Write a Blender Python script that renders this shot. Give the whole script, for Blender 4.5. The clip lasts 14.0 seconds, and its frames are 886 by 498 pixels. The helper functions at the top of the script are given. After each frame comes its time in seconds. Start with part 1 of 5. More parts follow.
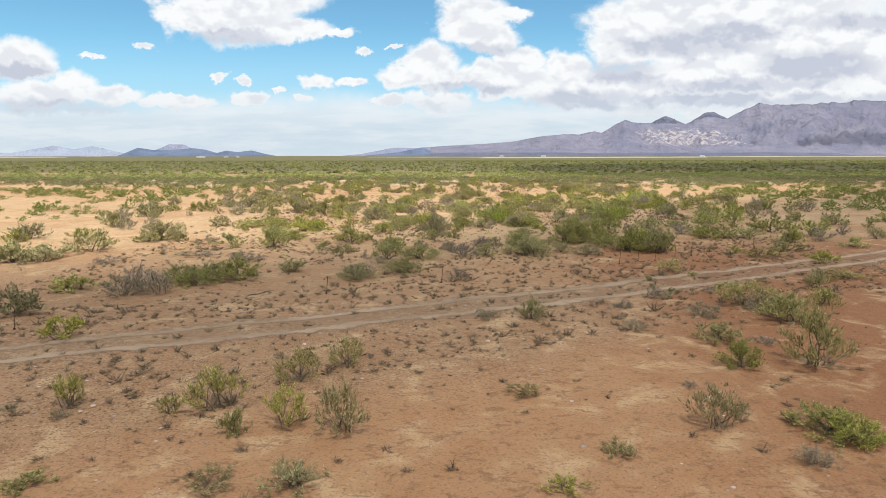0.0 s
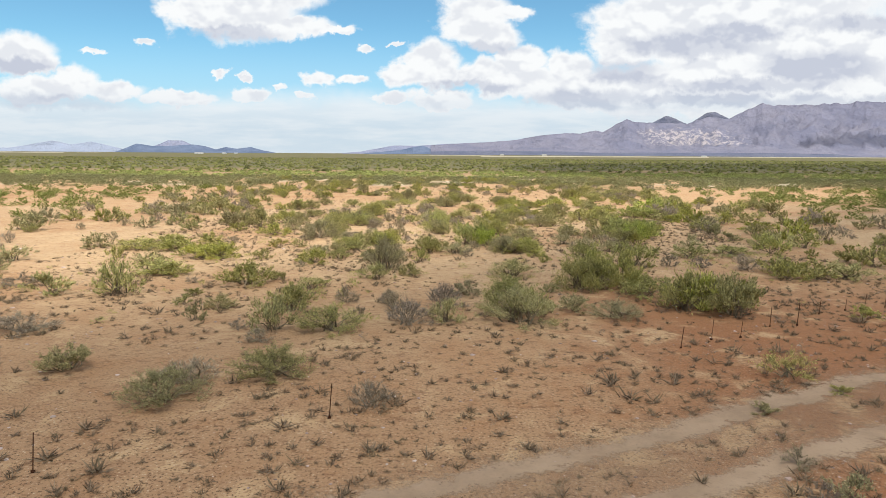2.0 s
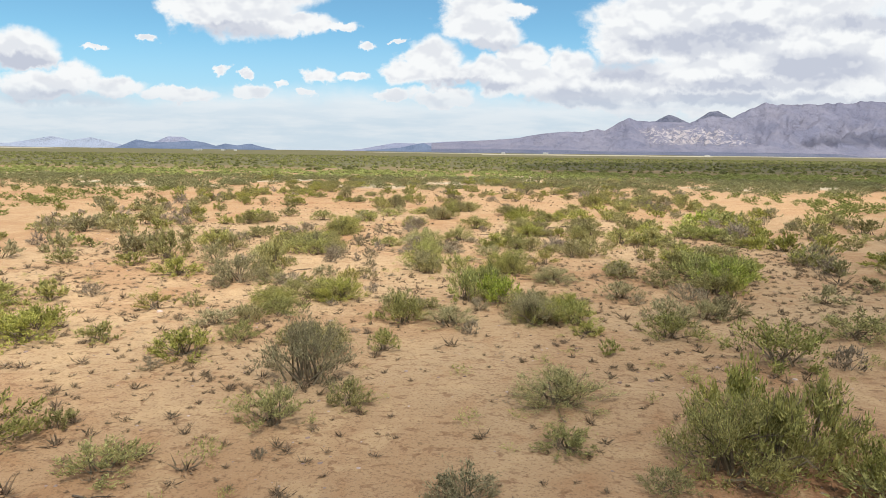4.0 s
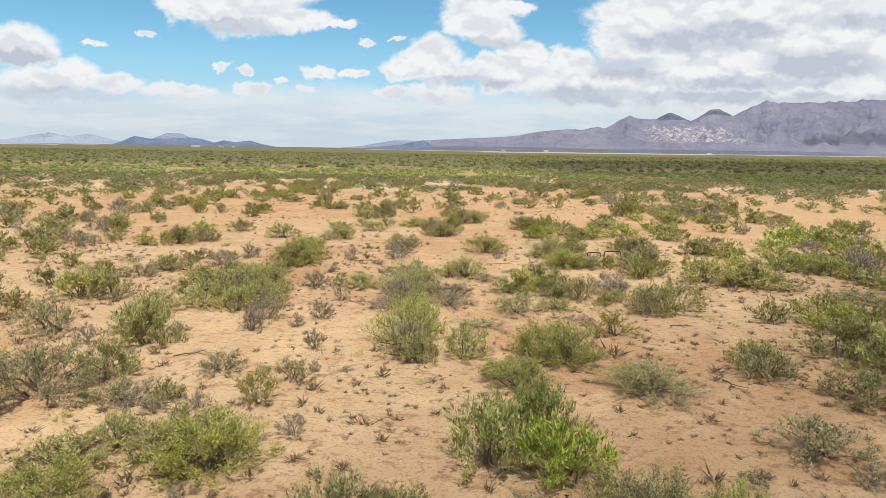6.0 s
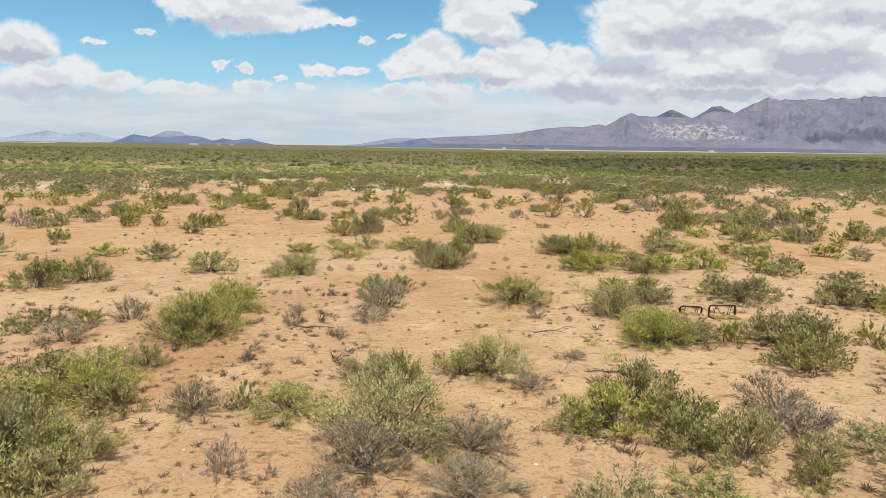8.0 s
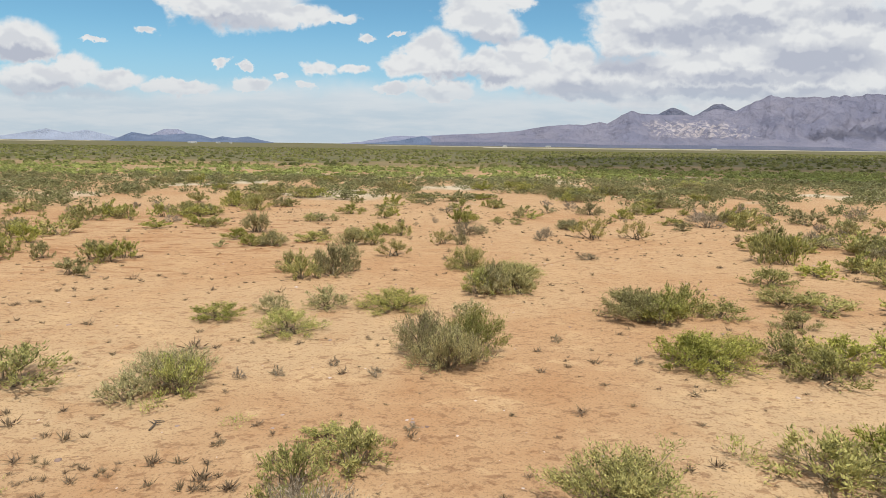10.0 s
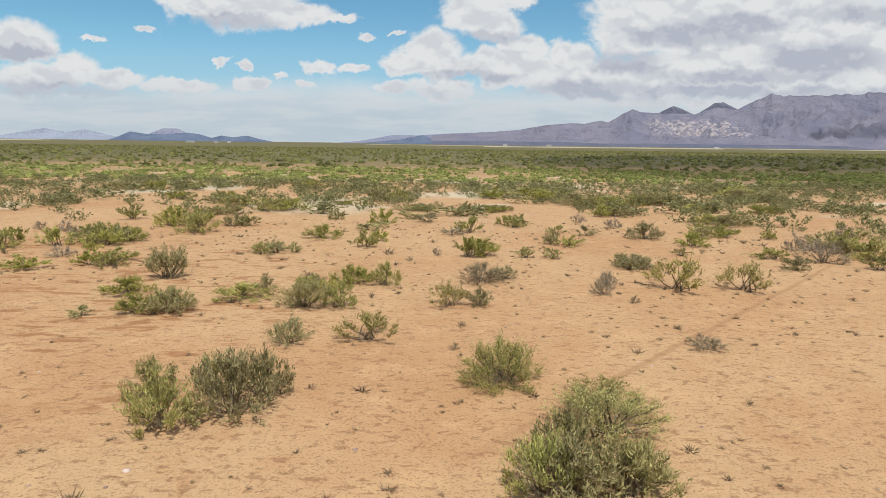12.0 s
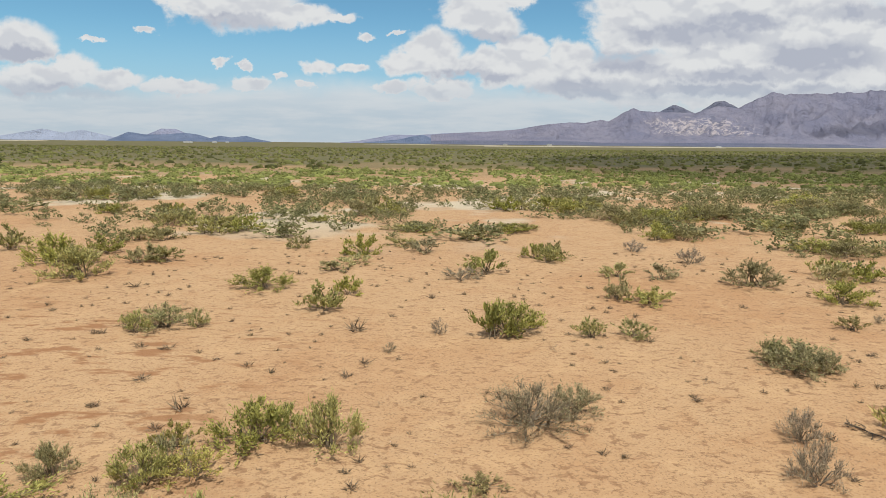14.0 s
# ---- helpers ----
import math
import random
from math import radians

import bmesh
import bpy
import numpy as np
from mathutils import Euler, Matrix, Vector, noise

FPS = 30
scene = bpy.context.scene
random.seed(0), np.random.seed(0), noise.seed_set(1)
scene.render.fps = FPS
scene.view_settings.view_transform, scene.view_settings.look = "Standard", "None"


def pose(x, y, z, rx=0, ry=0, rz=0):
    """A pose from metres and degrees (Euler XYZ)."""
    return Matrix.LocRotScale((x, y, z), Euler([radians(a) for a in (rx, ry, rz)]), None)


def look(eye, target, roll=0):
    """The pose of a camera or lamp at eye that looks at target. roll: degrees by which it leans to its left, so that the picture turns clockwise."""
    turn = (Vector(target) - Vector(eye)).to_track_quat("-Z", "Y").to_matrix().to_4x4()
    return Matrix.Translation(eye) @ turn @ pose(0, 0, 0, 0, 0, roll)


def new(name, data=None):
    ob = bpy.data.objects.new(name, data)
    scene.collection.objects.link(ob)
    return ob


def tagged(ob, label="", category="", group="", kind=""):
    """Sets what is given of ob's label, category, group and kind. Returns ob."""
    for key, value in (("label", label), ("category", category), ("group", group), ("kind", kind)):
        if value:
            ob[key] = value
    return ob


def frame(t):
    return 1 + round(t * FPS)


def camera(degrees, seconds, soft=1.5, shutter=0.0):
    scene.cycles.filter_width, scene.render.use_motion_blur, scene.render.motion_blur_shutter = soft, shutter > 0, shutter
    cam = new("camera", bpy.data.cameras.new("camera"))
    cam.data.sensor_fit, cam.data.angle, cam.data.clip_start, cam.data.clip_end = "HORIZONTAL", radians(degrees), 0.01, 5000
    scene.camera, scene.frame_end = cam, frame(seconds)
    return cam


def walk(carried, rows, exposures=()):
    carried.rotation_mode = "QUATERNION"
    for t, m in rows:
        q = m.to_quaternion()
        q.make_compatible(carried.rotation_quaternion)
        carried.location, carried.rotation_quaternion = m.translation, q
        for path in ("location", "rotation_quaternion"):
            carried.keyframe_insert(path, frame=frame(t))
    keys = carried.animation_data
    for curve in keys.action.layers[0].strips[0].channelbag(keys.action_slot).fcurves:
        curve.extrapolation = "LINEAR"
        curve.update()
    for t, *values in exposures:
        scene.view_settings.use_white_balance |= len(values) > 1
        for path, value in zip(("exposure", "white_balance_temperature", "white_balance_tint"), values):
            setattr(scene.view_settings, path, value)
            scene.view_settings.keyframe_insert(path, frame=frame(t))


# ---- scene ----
cam = camera(71.0, 14.0, soft=0.75)
PATH = [
    (0.0, pose(0.000, -0.000, 7.177, 81.317, 0.068, 0.000)),
    (0.5, pose(1.142, 4.592, 7.119, 81.256, -0.049, -0.014)),
    (1.0, pose(1.992, 9.448, 7.073, 81.222, -0.161, 0.007)),
    (1.5, pose(2.595, 14.471, 7.033, 81.195, -0.270, 0.027)),
    (2.0, pose(3.057, 19.617, 7.022, 81.156, -0.378, 0.065)),
    (2.5, pose(3.406, 24.934, 7.052, 81.101, -0.485, 0.097)),
    (3.0, pose(3.644, 30.159, 7.094, 81.054, -0.574, 0.136)),
    (5.5, pose(3.820, 53.544, 6.940, 80.788, -0.829, 0.134)),
    (6.0, pose(3.786, 58.062, 6.840, 80.726, -0.854, 0.136)),
    (6.5, pose(3.747, 62.503, 6.733, 80.653, -0.862, 0.137)),
    (7.0, pose(3.714, 66.913, 6.634, 80.593, -0.839, 0.145)),
    (7.5, pose(3.642, 71.352, 6.542, 80.550, -0.814, 0.144)),
    (8.0, pose(3.554, 75.813, 6.476, 80.525, -0.773, 0.139)),
    (10.5, pose(3.199, 98.446, 6.513, 80.299, -0.769, 0.169)),
    (11.0, pose(3.078, 103.243, 6.526, 80.275, -0.757, 0.165)),
    (11.5, pose(2.969, 108.098, 6.540, 80.270, -0.729, 0.165)),
    (12.0, pose(2.876, 112.936, 6.546, 80.253, -0.702, 0.164)),
    (12.5, pose(2.766, 117.744, 6.544, 80.243, -0.679, 0.150)),
    (13.0, pose(2.676, 122.531, 6.526, 80.241, -0.640, 0.135)),
    (13.5, pose(2.626, 127.445, 6.487, 80.231, -0.583, 0.126)),
    (14.0, pose(2.576, 132.244, 6.424, 80.221, -0.537, 0.135)),
]
# the clip's camera closes its exposure as the bright sand fills the view
walk(cam, PATH, [(0.0, 0.33), (1.5, 0.33), (3.0, 0.32), (5.5, 0.24), (8.0, 0.12), (11.0, 0.0), (14.0, -0.06)])


# world, sun and sky: broken cumulus under a high, hazy sun
SUN_EL, SUN_AZ = 65.0, 165.0          # degrees above the horizon; degrees from +y towards +x
sun = new("sun", bpy.data.lights.new("sun", "SUN"))
sun.data.energy, sun.data.angle, sun.data.color = 5.0, radians(2.0), (1.0, 0.965, 0.86)
sun.matrix_world = look((60 * math.sin(radians(SUN_AZ)), 60 * math.cos(radians(SUN_AZ)), 60 * math.tan(radians(SUN_EL))), (0, 0, 0))

world = bpy.data.worlds.new("sky")
scene.world = world
world.use_nodes = True


class Nodes:
    """Short hand for building node trees."""

    def __init__(self, tree):
        self.t = tree

    def add(self, kind, **settings):
        n = self.t.nodes.new(kind)
        for k, v in settings.items():
            setattr(n, k, v)
        return n

    def link(self, a, b):
        self.t.links.new(a, b)

    def put(self, socket, v):
        if isinstance(v, bpy.types.NodeSocket):
            self.link(v, socket)
        else:
            socket.default_value = v

    def math(self, op, a, b=0.0, c=0.0, clamp=False):
        n = self.add("ShaderNodeMath", operation=op, use_clamp=clamp)
        for i, v in enumerate((a, b, c)):
            self.put(n.inputs[i], v)
        return n.outputs[0]

    def step(self, v, lo, hi, a=0.0, b=1.0):
        n = self.add("ShaderNodeMapRange", interpolation_type="SMOOTHSTEP")
        self.put(n.inputs[0], v)
        for i, x in enumerate((lo, hi, a, b)):
            self.put(n.inputs[i + 1], x)
        return n.outputs[0]

    def noise(self, vec, scale, detail=4.0, rough=0.55, distortion=0.0):
        n = self.add("ShaderNodeTexNoise")
        if vec is not None:
            self.link(vec, n.inputs["Vector"])
        n.inputs["Scale"].default_value = scale
        n.inputs["Detail"].default_value = detail
        n.inputs["Roughness"].default_value = rough
        n.inputs["Distortion"].default_value = distortion
        return n.outputs["Fac"]

    def mix(self, fac, a, b, blend="MIX"):
        n = self.add("ShaderNodeMix", data_type="RGBA", blend_type=blend)
        self.put(n.inputs[0], fac)
        for s, v in ((n.inputs[6], a), (n.inputs[7], b)):
            self.put(s, (*v, 1.0) if isinstance(v, tuple) and len(v) == 3 else v)
        return n.outputs[2]

    def xyz(self, x, y, z):
        n = self.add("ShaderNodeCombineXYZ")
        for i, v in enumerate((x, y, z)):
            self.put(n.inputs[i], v)
        return n.outputs[0]


# cumulus heaps over the plain: azimuth and height tangents, half width, half height
HEAPS_WEST = [(-0.322, 0.2094, 0.097, 0.0408), (-0.382, 0.2135, 0.052, 0.0294), (-0.245, 0.1919, 0.076, 0.0165), (-0.165, 0.1867, 0.031, 0.0074),
              (-0.302, 0.2468, 0.129, 0.0403), (-0.670, 0.1474, 0.063, 0.0318), (-0.639, 0.1335, 0.040, 0.0185), (-0.460, 0.1648, 0.022, 0.0058),
              (-0.545, 0.1525, 0.021, 0.0042), (-0.351, 0.1186, 0.013, 0.0068), (-0.313, 0.1156, 0.012, 0.0059), (-0.123, 0.1578, 0.016, 0.0067),
              (-0.076, 0.1664, 0.013, 0.0033), (-0.261, 0.0987, 0.012, 0.0060), (-0.195, 0.1106, 0.021, 0.0127), (-0.147, 0.1117, 0.026, 0.0085),
              (-0.306, 0.0882, 0.030, 0.0137), (-0.220, 0.0853, 0.019, 0.0060), (-0.581, 0.1055, 0.042, 0.0238), (-0.640, 0.0908, 0.074, 0.0239),
              (-0.516, 0.0926, 0.049, 0.0154), (-0.419, 0.0810, 0.062, 0.0120)]
HEAPS_EAST = [(0.046, 0.2046, 0.061, 0.0376), (0.078, 0.1744, 0.043, 0.0232), (0.107, 0.2104, 0.028, 0.0131), (-0.022, 0.1406, 0.044, 0.0335),
              (-0.061, 0.1174, 0.037, 0.0203), (-0.007, 0.1192, 0.035, 0.0270), (0.120, 0.1421, 0.042, 0.0218), (0.057, 0.1209, 0.047, 0.0253),
              (0.107, 0.1118, 0.075, 0.0288), (0.192, 0.1310, 0.042, 0.0252), (0.285, 0.1783, 0.064, 0.0542), (0.362, 0.2037, 0.130, 0.0505),
              (0.451, 0.1578, 0.161, 0.0677), (0.608, 0.1574, 0.144, 0.0791), (0.411, 0.0959, 0.264, 0.0525), (0.632, 0.0853, 0.194, 0.0560),
              (0.244, 0.0947, 0.132, 0.0340), (0.488, 0.2412, 0.223, 0.0562), (-0.083, 0.0818, 0.035, 0.0103), (-0.003, 0.0808, 0.053, 0.0171)]
# their flat grey undersides
BASES = [(0.278, 0.1248, 0.054, 0.0169), (0.368, 0.1639, 0.096, 0.0166), (0.218, 0.0847, 0.097, 0.0137), (0.579, 0.1344, 0.083, 0.0252),
         (0.655, 0.1999, 0.112, 0.0148), (0.063, 0.1596, 0.052, 0.0100), (0.458, 0.1860, 0.069, 0.0132), (0.481, 0.1069, 0.132, 0.0102),
         (0.615, 0.0813, 0.132, 0.0120), (-0.332, 0.1798, 0.078, 0.0100), (0.041, 0.1016, 0.070, 0.0085), (-0.670, 0.1279, 0.062, 0.0118),
         (-0.615, 0.0732, 0.106, 0.0121), (0.403, 0.0840, 0.141, 0.0086)]


def nearest_heap(n, p, heaps, blend):
    """How far p lies from the middle of the nearest heap, as a share of that heap's half size."""
    best = None
    for a, b, ra, rb in heaps:
        k = n.add("ShaderNodeVectorMath", operation="MULTIPLY_ADD")
        n.link(p, k.inputs[0])
        k.inputs[1].default_value, k.inputs[2].default_value = (1 / ra, 1 / rb, 0), (-a / ra, -b / rb, 0)
        d = n.add("ShaderNodeVectorMath", operation="LENGTH")
        n.link(k.outputs[0], d.inputs[0])
        d = n.math("MINIMUM", d.outputs["Value"], 3.0)
        best = d if best is None else n.math("SMOOTH_MIN", best, d, blend)
    return best


def cloud_layers(n, u, v):
    """How much cloud covers a direction (azimuth tangent u, height tangent v), how grey that cloud is, and the streaks of the low veil."""
    p = n.xyz(u, n.math("MULTIPLY", v, 1.4), 0.0)
    above = n.xyz(u, n.math("MULTIPLY", n.math("ADD", v, 0.012), 1.4), 0.0)
    puff = n.noise(p, 19.0, 7.0, 0.60)
    wide = n.noise(p, 6.0, 3.0, 0.5)
    curl = n.noise(n.xyz(v, u, 3.7), 26.0, 6.0, 0.62)
    warp = n.xyz(n.math("ADD", u, n.math("MULTIPLY", n.math("SUBTRACT", puff, 0.5), 0.075)),
                 n.math("ADD", v, n.math("MULTIPLY", n.math("SUBTRACT", curl, 0.5), 0.040)), 0.0)
    d = nearest_heap(n, warp, HEAPS_WEST + HEAPS_EAST, 0.12)
    # the sky past the heaps carries loose cumulus of the same kind
    loose = n.math("MAXIMUM", n.step(n.math("ABSOLUTE", u), 0.78, 1.0), n.step(v, 0.26, 0.34))
    far_off = n.math("SUBTRACT", 1.9, n.math("MULTIPLY", wide, 1.9))
    d = n.math("ADD", n.math("MULTIPLY", d, n.math("SUBTRACT", 1.0, loose)), n.math("MULTIPLY", far_off, loose))
    ragged = n.math("ADD", n.math("MULTIPLY", n.math("SUBTRACT", puff, 0.5), -0.55), n.math("MULTIPLY", n.math("SUBTRACT", curl, 0.5), -0.25))
    d = n.math("ADD", d, ragged)
    cover = n.step(d, 1.20, 0.78)
    # a pale bank of far cloud low over the horizon
    brim = n.math("ADD", v, n.math("ADD", n.math("MULTIPLY", n.math("SUBTRACT", wide, 0.5), -0.05), n.math("MULTIPLY", n.math("SUBTRACT", puff, 0.5), -0.03)))
    cover = n.math("MAXIMUM", cover, n.step(brim, 0.105, 0.060, 0.0, 0.85))
    under = n.math("ADD", nearest_heap(n, warp, BASES, 0.2), n.math("MULTIPLY", ragged, 0.8))
    grey = n.step(under, 1.45, 0.55)
    heap, heap_above = n.noise(p, 15.0, 3.0, 0.5), n.noise(above, 15.0, 3.0, 0.5)
    relief = n.step(n.math("SUBTRACT", heap_above, heap), -0.06, 0.07)
    body = n.step(d, 0.95, 0.55)
    grey = n.math("ADD", n.math("MULTIPLY", grey, 0.72), n.math("MULTIPLY", n.math("MULTIPLY", relief, body), 0.42), clamp=True)
    streak = n.noise(n.xyz(n.math("MULTIPLY", u, 0.35), n.math("MULTIPLY", v, 2.2), 7.1), 20.0, 5.0, 0.6)
    return cover, grey, streak


def build_sky():
    n = Nodes(world.node_tree)
    world.node_tree.nodes.clear()
    out, bg = n.add("ShaderNodeOutputWorld"), n.add("ShaderNodeBackground")
    sky = n.add("ShaderNodeTexSky", sky_type="NISHITA", sun_disc=False, sun_elevation=radians(SUN_EL), sun_rotation=radians(SUN_AZ),
                altitude=1400.0, air_density=1.0, dust_density=1.2, ozone_density=1.0)
    co = n.add("ShaderNodeTexCoord")
    sep = n.add("ShaderNodeSeparateXYZ")
    n.link(co.outputs["Generated"], sep.inputs[0])
    ahead = n.math("MAXIMUM", n.math("ABSOLUTE", sep.outputs[1]), 0.08)
    u, v = n.math("DIVIDE", sep.outputs[0], ahead), n.math("DIVIDE", sep.outputs[2], ahead)
    cover, grey, streak = cloud_layers(n, u, v)
    low = n.step(v, 0.115, 0.03)
    veil = n.mix(n.step(streak, 0.36, 0.66), (6.3, 7.5, 8.7), (8.4, 8.9, 9.5))
    cloud = n.mix(grey, (10.8, 11.0, 11.1), (6.5, 6.95, 8.1))
    cloud = n.mix(n.math("MULTIPLY", low, 0.80), cloud, veil)
    # the sky's own blue, paler towards the horizon, then the clouds in front of it
    blue = n.mix(1.0, sky.outputs[0], (1.10, 1.66, 1.68), "MULTIPLY")
    air = n.mix(n.math("MULTIPLY", n.step(v, 0.20, 0.02), 0.75), blue, (5.4, 7.6, 9.7))
    n.link(n.mix(cover, air, cloud), bg.inputs["Color"])
    bg.inputs["Strength"].default_value = 0.0707
    n.link(bg.outputs[0], out.inputs[0])


build_sky()


# ---- materials ----
def material(name, rough=0.9):
    m = bpy.data.materials.new(name)
    m.use_nodes = True
    n = Nodes(m.node_tree)
    b = m.node_tree.nodes["Principled BSDF"]
    b.inputs["Roughness"].default_value = rough
    b.inputs["Specular IOR Level"].default_value = 0.15
    return m, n, b


def bump(n, b, height, strength, distance):
    k = n.add("ShaderNodeBump")
    k.inputs["Strength"].default_value = strength
    k.inputs["Distance"].default_value = distance
    n.link(height, k.inputs["Height"])
    n.link(k.outputs[0], b.inputs["Normal"])


def sand_material():
    m, n, b = material("desert sand", 0.95)
    co = n.add("ShaderNodeTexCoord").outputs["Object"]
    sep = n.add("ShaderNodeSeparateXYZ")
    n.link(co, sep.inputs[0])
    x, y = sep.outputs[0], sep.outputs[1]
    huge = n.noise(co, 0.012, 3, 0.5)
    wide = n.noise(co, 0.07, 4, 0.55)
    mid = n.noise(co, 0.55, 5, 0.6, 0.4)
    fine = n.noise(co, 5.0, 5, 0.65)
    grit = n.noise(co, 38.0, 3, 0.7)
    # bare sand: pale tan to rust red, greyer and stonier beside the track at the south end
    stony = n.math("MULTIPLY", n.step(n.math("ADD", y, n.math("MULTIPLY", n.math("SUBTRACT", wide, 0.5), 26.0)), 50.0, 28.0), n.step(n.math("ADD", n.math("SUBTRACT", y, n.math("MULTIPLY", x, 0.52)), n.math("MULTIPLY", n.math("SUBTRACT", wide, 0.5), 9.0)), 17.0, 23.0))
    red = n.step(wide, 0.40, 0.68)
    base = n.mix(red, (0.394, 0.268, 0.155), (0.336, 0.197, 0.105))
    south = n.step(n.math("ADD", y, n.math("MULTIPLY", n.math("SUBTRACT", wide, 0.5), 40.0)), 60.0, 22.0)
    base = n.mix(n.math("MULTIPLY", south, 0.85), base, (0.329, 0.171, 0.085))
    rusty = n.math("MULTIPLY", n.step(n.math("ADD", x, n.math("MULTIPLY", n.math("SUBTRACT", mid, 0.5), 14.0)), 5.0, 15.0), n.step(n.math("ADD", y, n.math("MULTIPLY", n.math("SUBTRACT", wide, 0.5), 20.0)), 66.0, 44.0))
    base = n.mix(n.math("MULTIPLY", stony, 0.7), base, (0.282, 0.173, 0.099))
    base = n.mix(n.math("MULTIPLY", rusty, 0.95), base, (0.236, 0.103, 0.048))
    base = n.mix(n.math("MULTIPLY", n.step(mid, 0.50, 0.70), 0.36), base, (0.275, 0.127, 0.054))
    base = n.mix(n.math("MULTIPLY", n.step(mid, 0.48, 0.32), 0.72), base, (0.458, 0.311, 0.174))
    base = n.mix(n.math("MULTIPLY", n.step(n.math("ADD", y, n.math("MULTIPLY", n.math("SUBTRACT", wide, 0.5), 30.0)), 106.0, 132.0), 0.4), base, (0.397, 0.229, 0.115))
    dent = n.add("ShaderNodeVectorMath", operation="MULTIPLY")
    n.link(co, dent.inputs[0])
    dent.inputs[1].default_value = (0.8, 1.2, 1.0)
    fleck = n.noise(dent.outputs[0], 3.0, 4, 0.62, 0.6)
    base = n.mix(n.math("MULTIPLY", n.step(fleck, 0.54, 0.64), 0.62), base, (0.189, 0.095, 0.050))
    base = n.mix(n.math("MULTIPLY", n.step(fine, 0.55, 0.68), 0.42), base, (0.145, 0.077, 0.042))
    base = n.mix(n.math("MULTIPLY", n.step(grit, 0.55, 0.8), 0.35), base, (0.458, 0.352, 0.238))
    speck = n.noise(co, 13.0, 3, 0.6)
    base = n.mix(n.math("MULTIPLY", n.step(speck, 0.55, 0.64), n.math("ADD", 0.42, n.math("MULTIPLY", stony, 0.55))), base, (0.102, 0.057, 0.033))
    base = n.mix(n.math("MULTIPLY", n.step(speck, 0.40, 0.31), n.math("ADD", 0.25, n.math("MULTIPLY", stony, 0.5))), base, (0.458, 0.352, 0.246))
    # rust-red damp hollows on the open flat to the north-west
    hollow = n.add("ShaderNodeVectorMath", operation="MULTIPLY")
    n.link(co, hollow.inputs[0])
    hollow.inputs[1].default_value = (0.5, 1.25, 1.0)
    damp = n.math("MULTIPLY", n.step(n.noise(hollow.outputs[0], 1.0, 4, 0.6), 0.53, 0.63), n.math("MULTIPLY", n.math("MULTIPLY", n.step(y, 126.0, 134.0), n.step(y, 166.0, 158.0)), n.step(x, 0.0, -7.0)))
    base = n.mix(n.math("MULTIPLY", damp, 0.85), base, (0.236, 0.111, 0.052))
    # an old wheel rut across the northern flat
    rut = n.math("ADD", n.math("ABSOLUTE", n.math("SUBTRACT", n.math("MULTIPLY", n.math("SUBTRACT", x, 8.6), 0.727), n.math("MULTIPLY", n.math("SUBTRACT", y, 133.0), 0.687))), n.math("MULTIPLY", n.math("SUBTRACT", fine, 0.5), 0.35))
    rut = n.math("MULTIPLY", n.step(rut, 0.24, 0.06), n.math("MULTIPLY", n.step(y, 126.0, 131.0), n.step(y, 164.0, 152.0)))
    base = n.mix(n.math("MULTIPLY", rut, 0.42), base, (0.212, 0.107, 0.054))
    # pale caliche flats, and the closed scrub cover of the far plain
    chalk = n.math("MULTIPLY", n.step(n.noise(co, 0.035, 4, 0.6), 0.53, 0.60), n.math("MULTIPLY", n.step(y, 170.0, 205.0), n.step(y, 340.0, 280.0)))
    base = n.mix(n.math("MULTIPLY", chalk, 0.8), base, (0.427, 0.377, 0.285))
    far = n.step(n.math("ADD", y, n.math("MULTIPLY", n.math("SUBTRACT", huge, 0.5), 300.0)), 255.0, 470.0)
    cover = n.mix(n.step(n.noise(co, 0.02, 6, 0.65), 0.42, 0.6), (0.095, 0.088, 0.042), (0.070, 0.078, 0.033))
    base = n.mix(n.math("MULTIPLY", far, 0.9), base, cover)
    n.link(base, b.inputs["Base Color"])
    relief = n.math("ADD", n.math("MULTIPLY", fine, 0.6), n.math("ADD", n.math("MULTIPLY", mid, 1.2), n.math("MULTIPLY", grit, 0.15)))
    bump(n, b, n.math("SUBTRACT", relief, n.math("MULTIPLY", fleck, 0.6)), 0.75, 0.10)
    return m


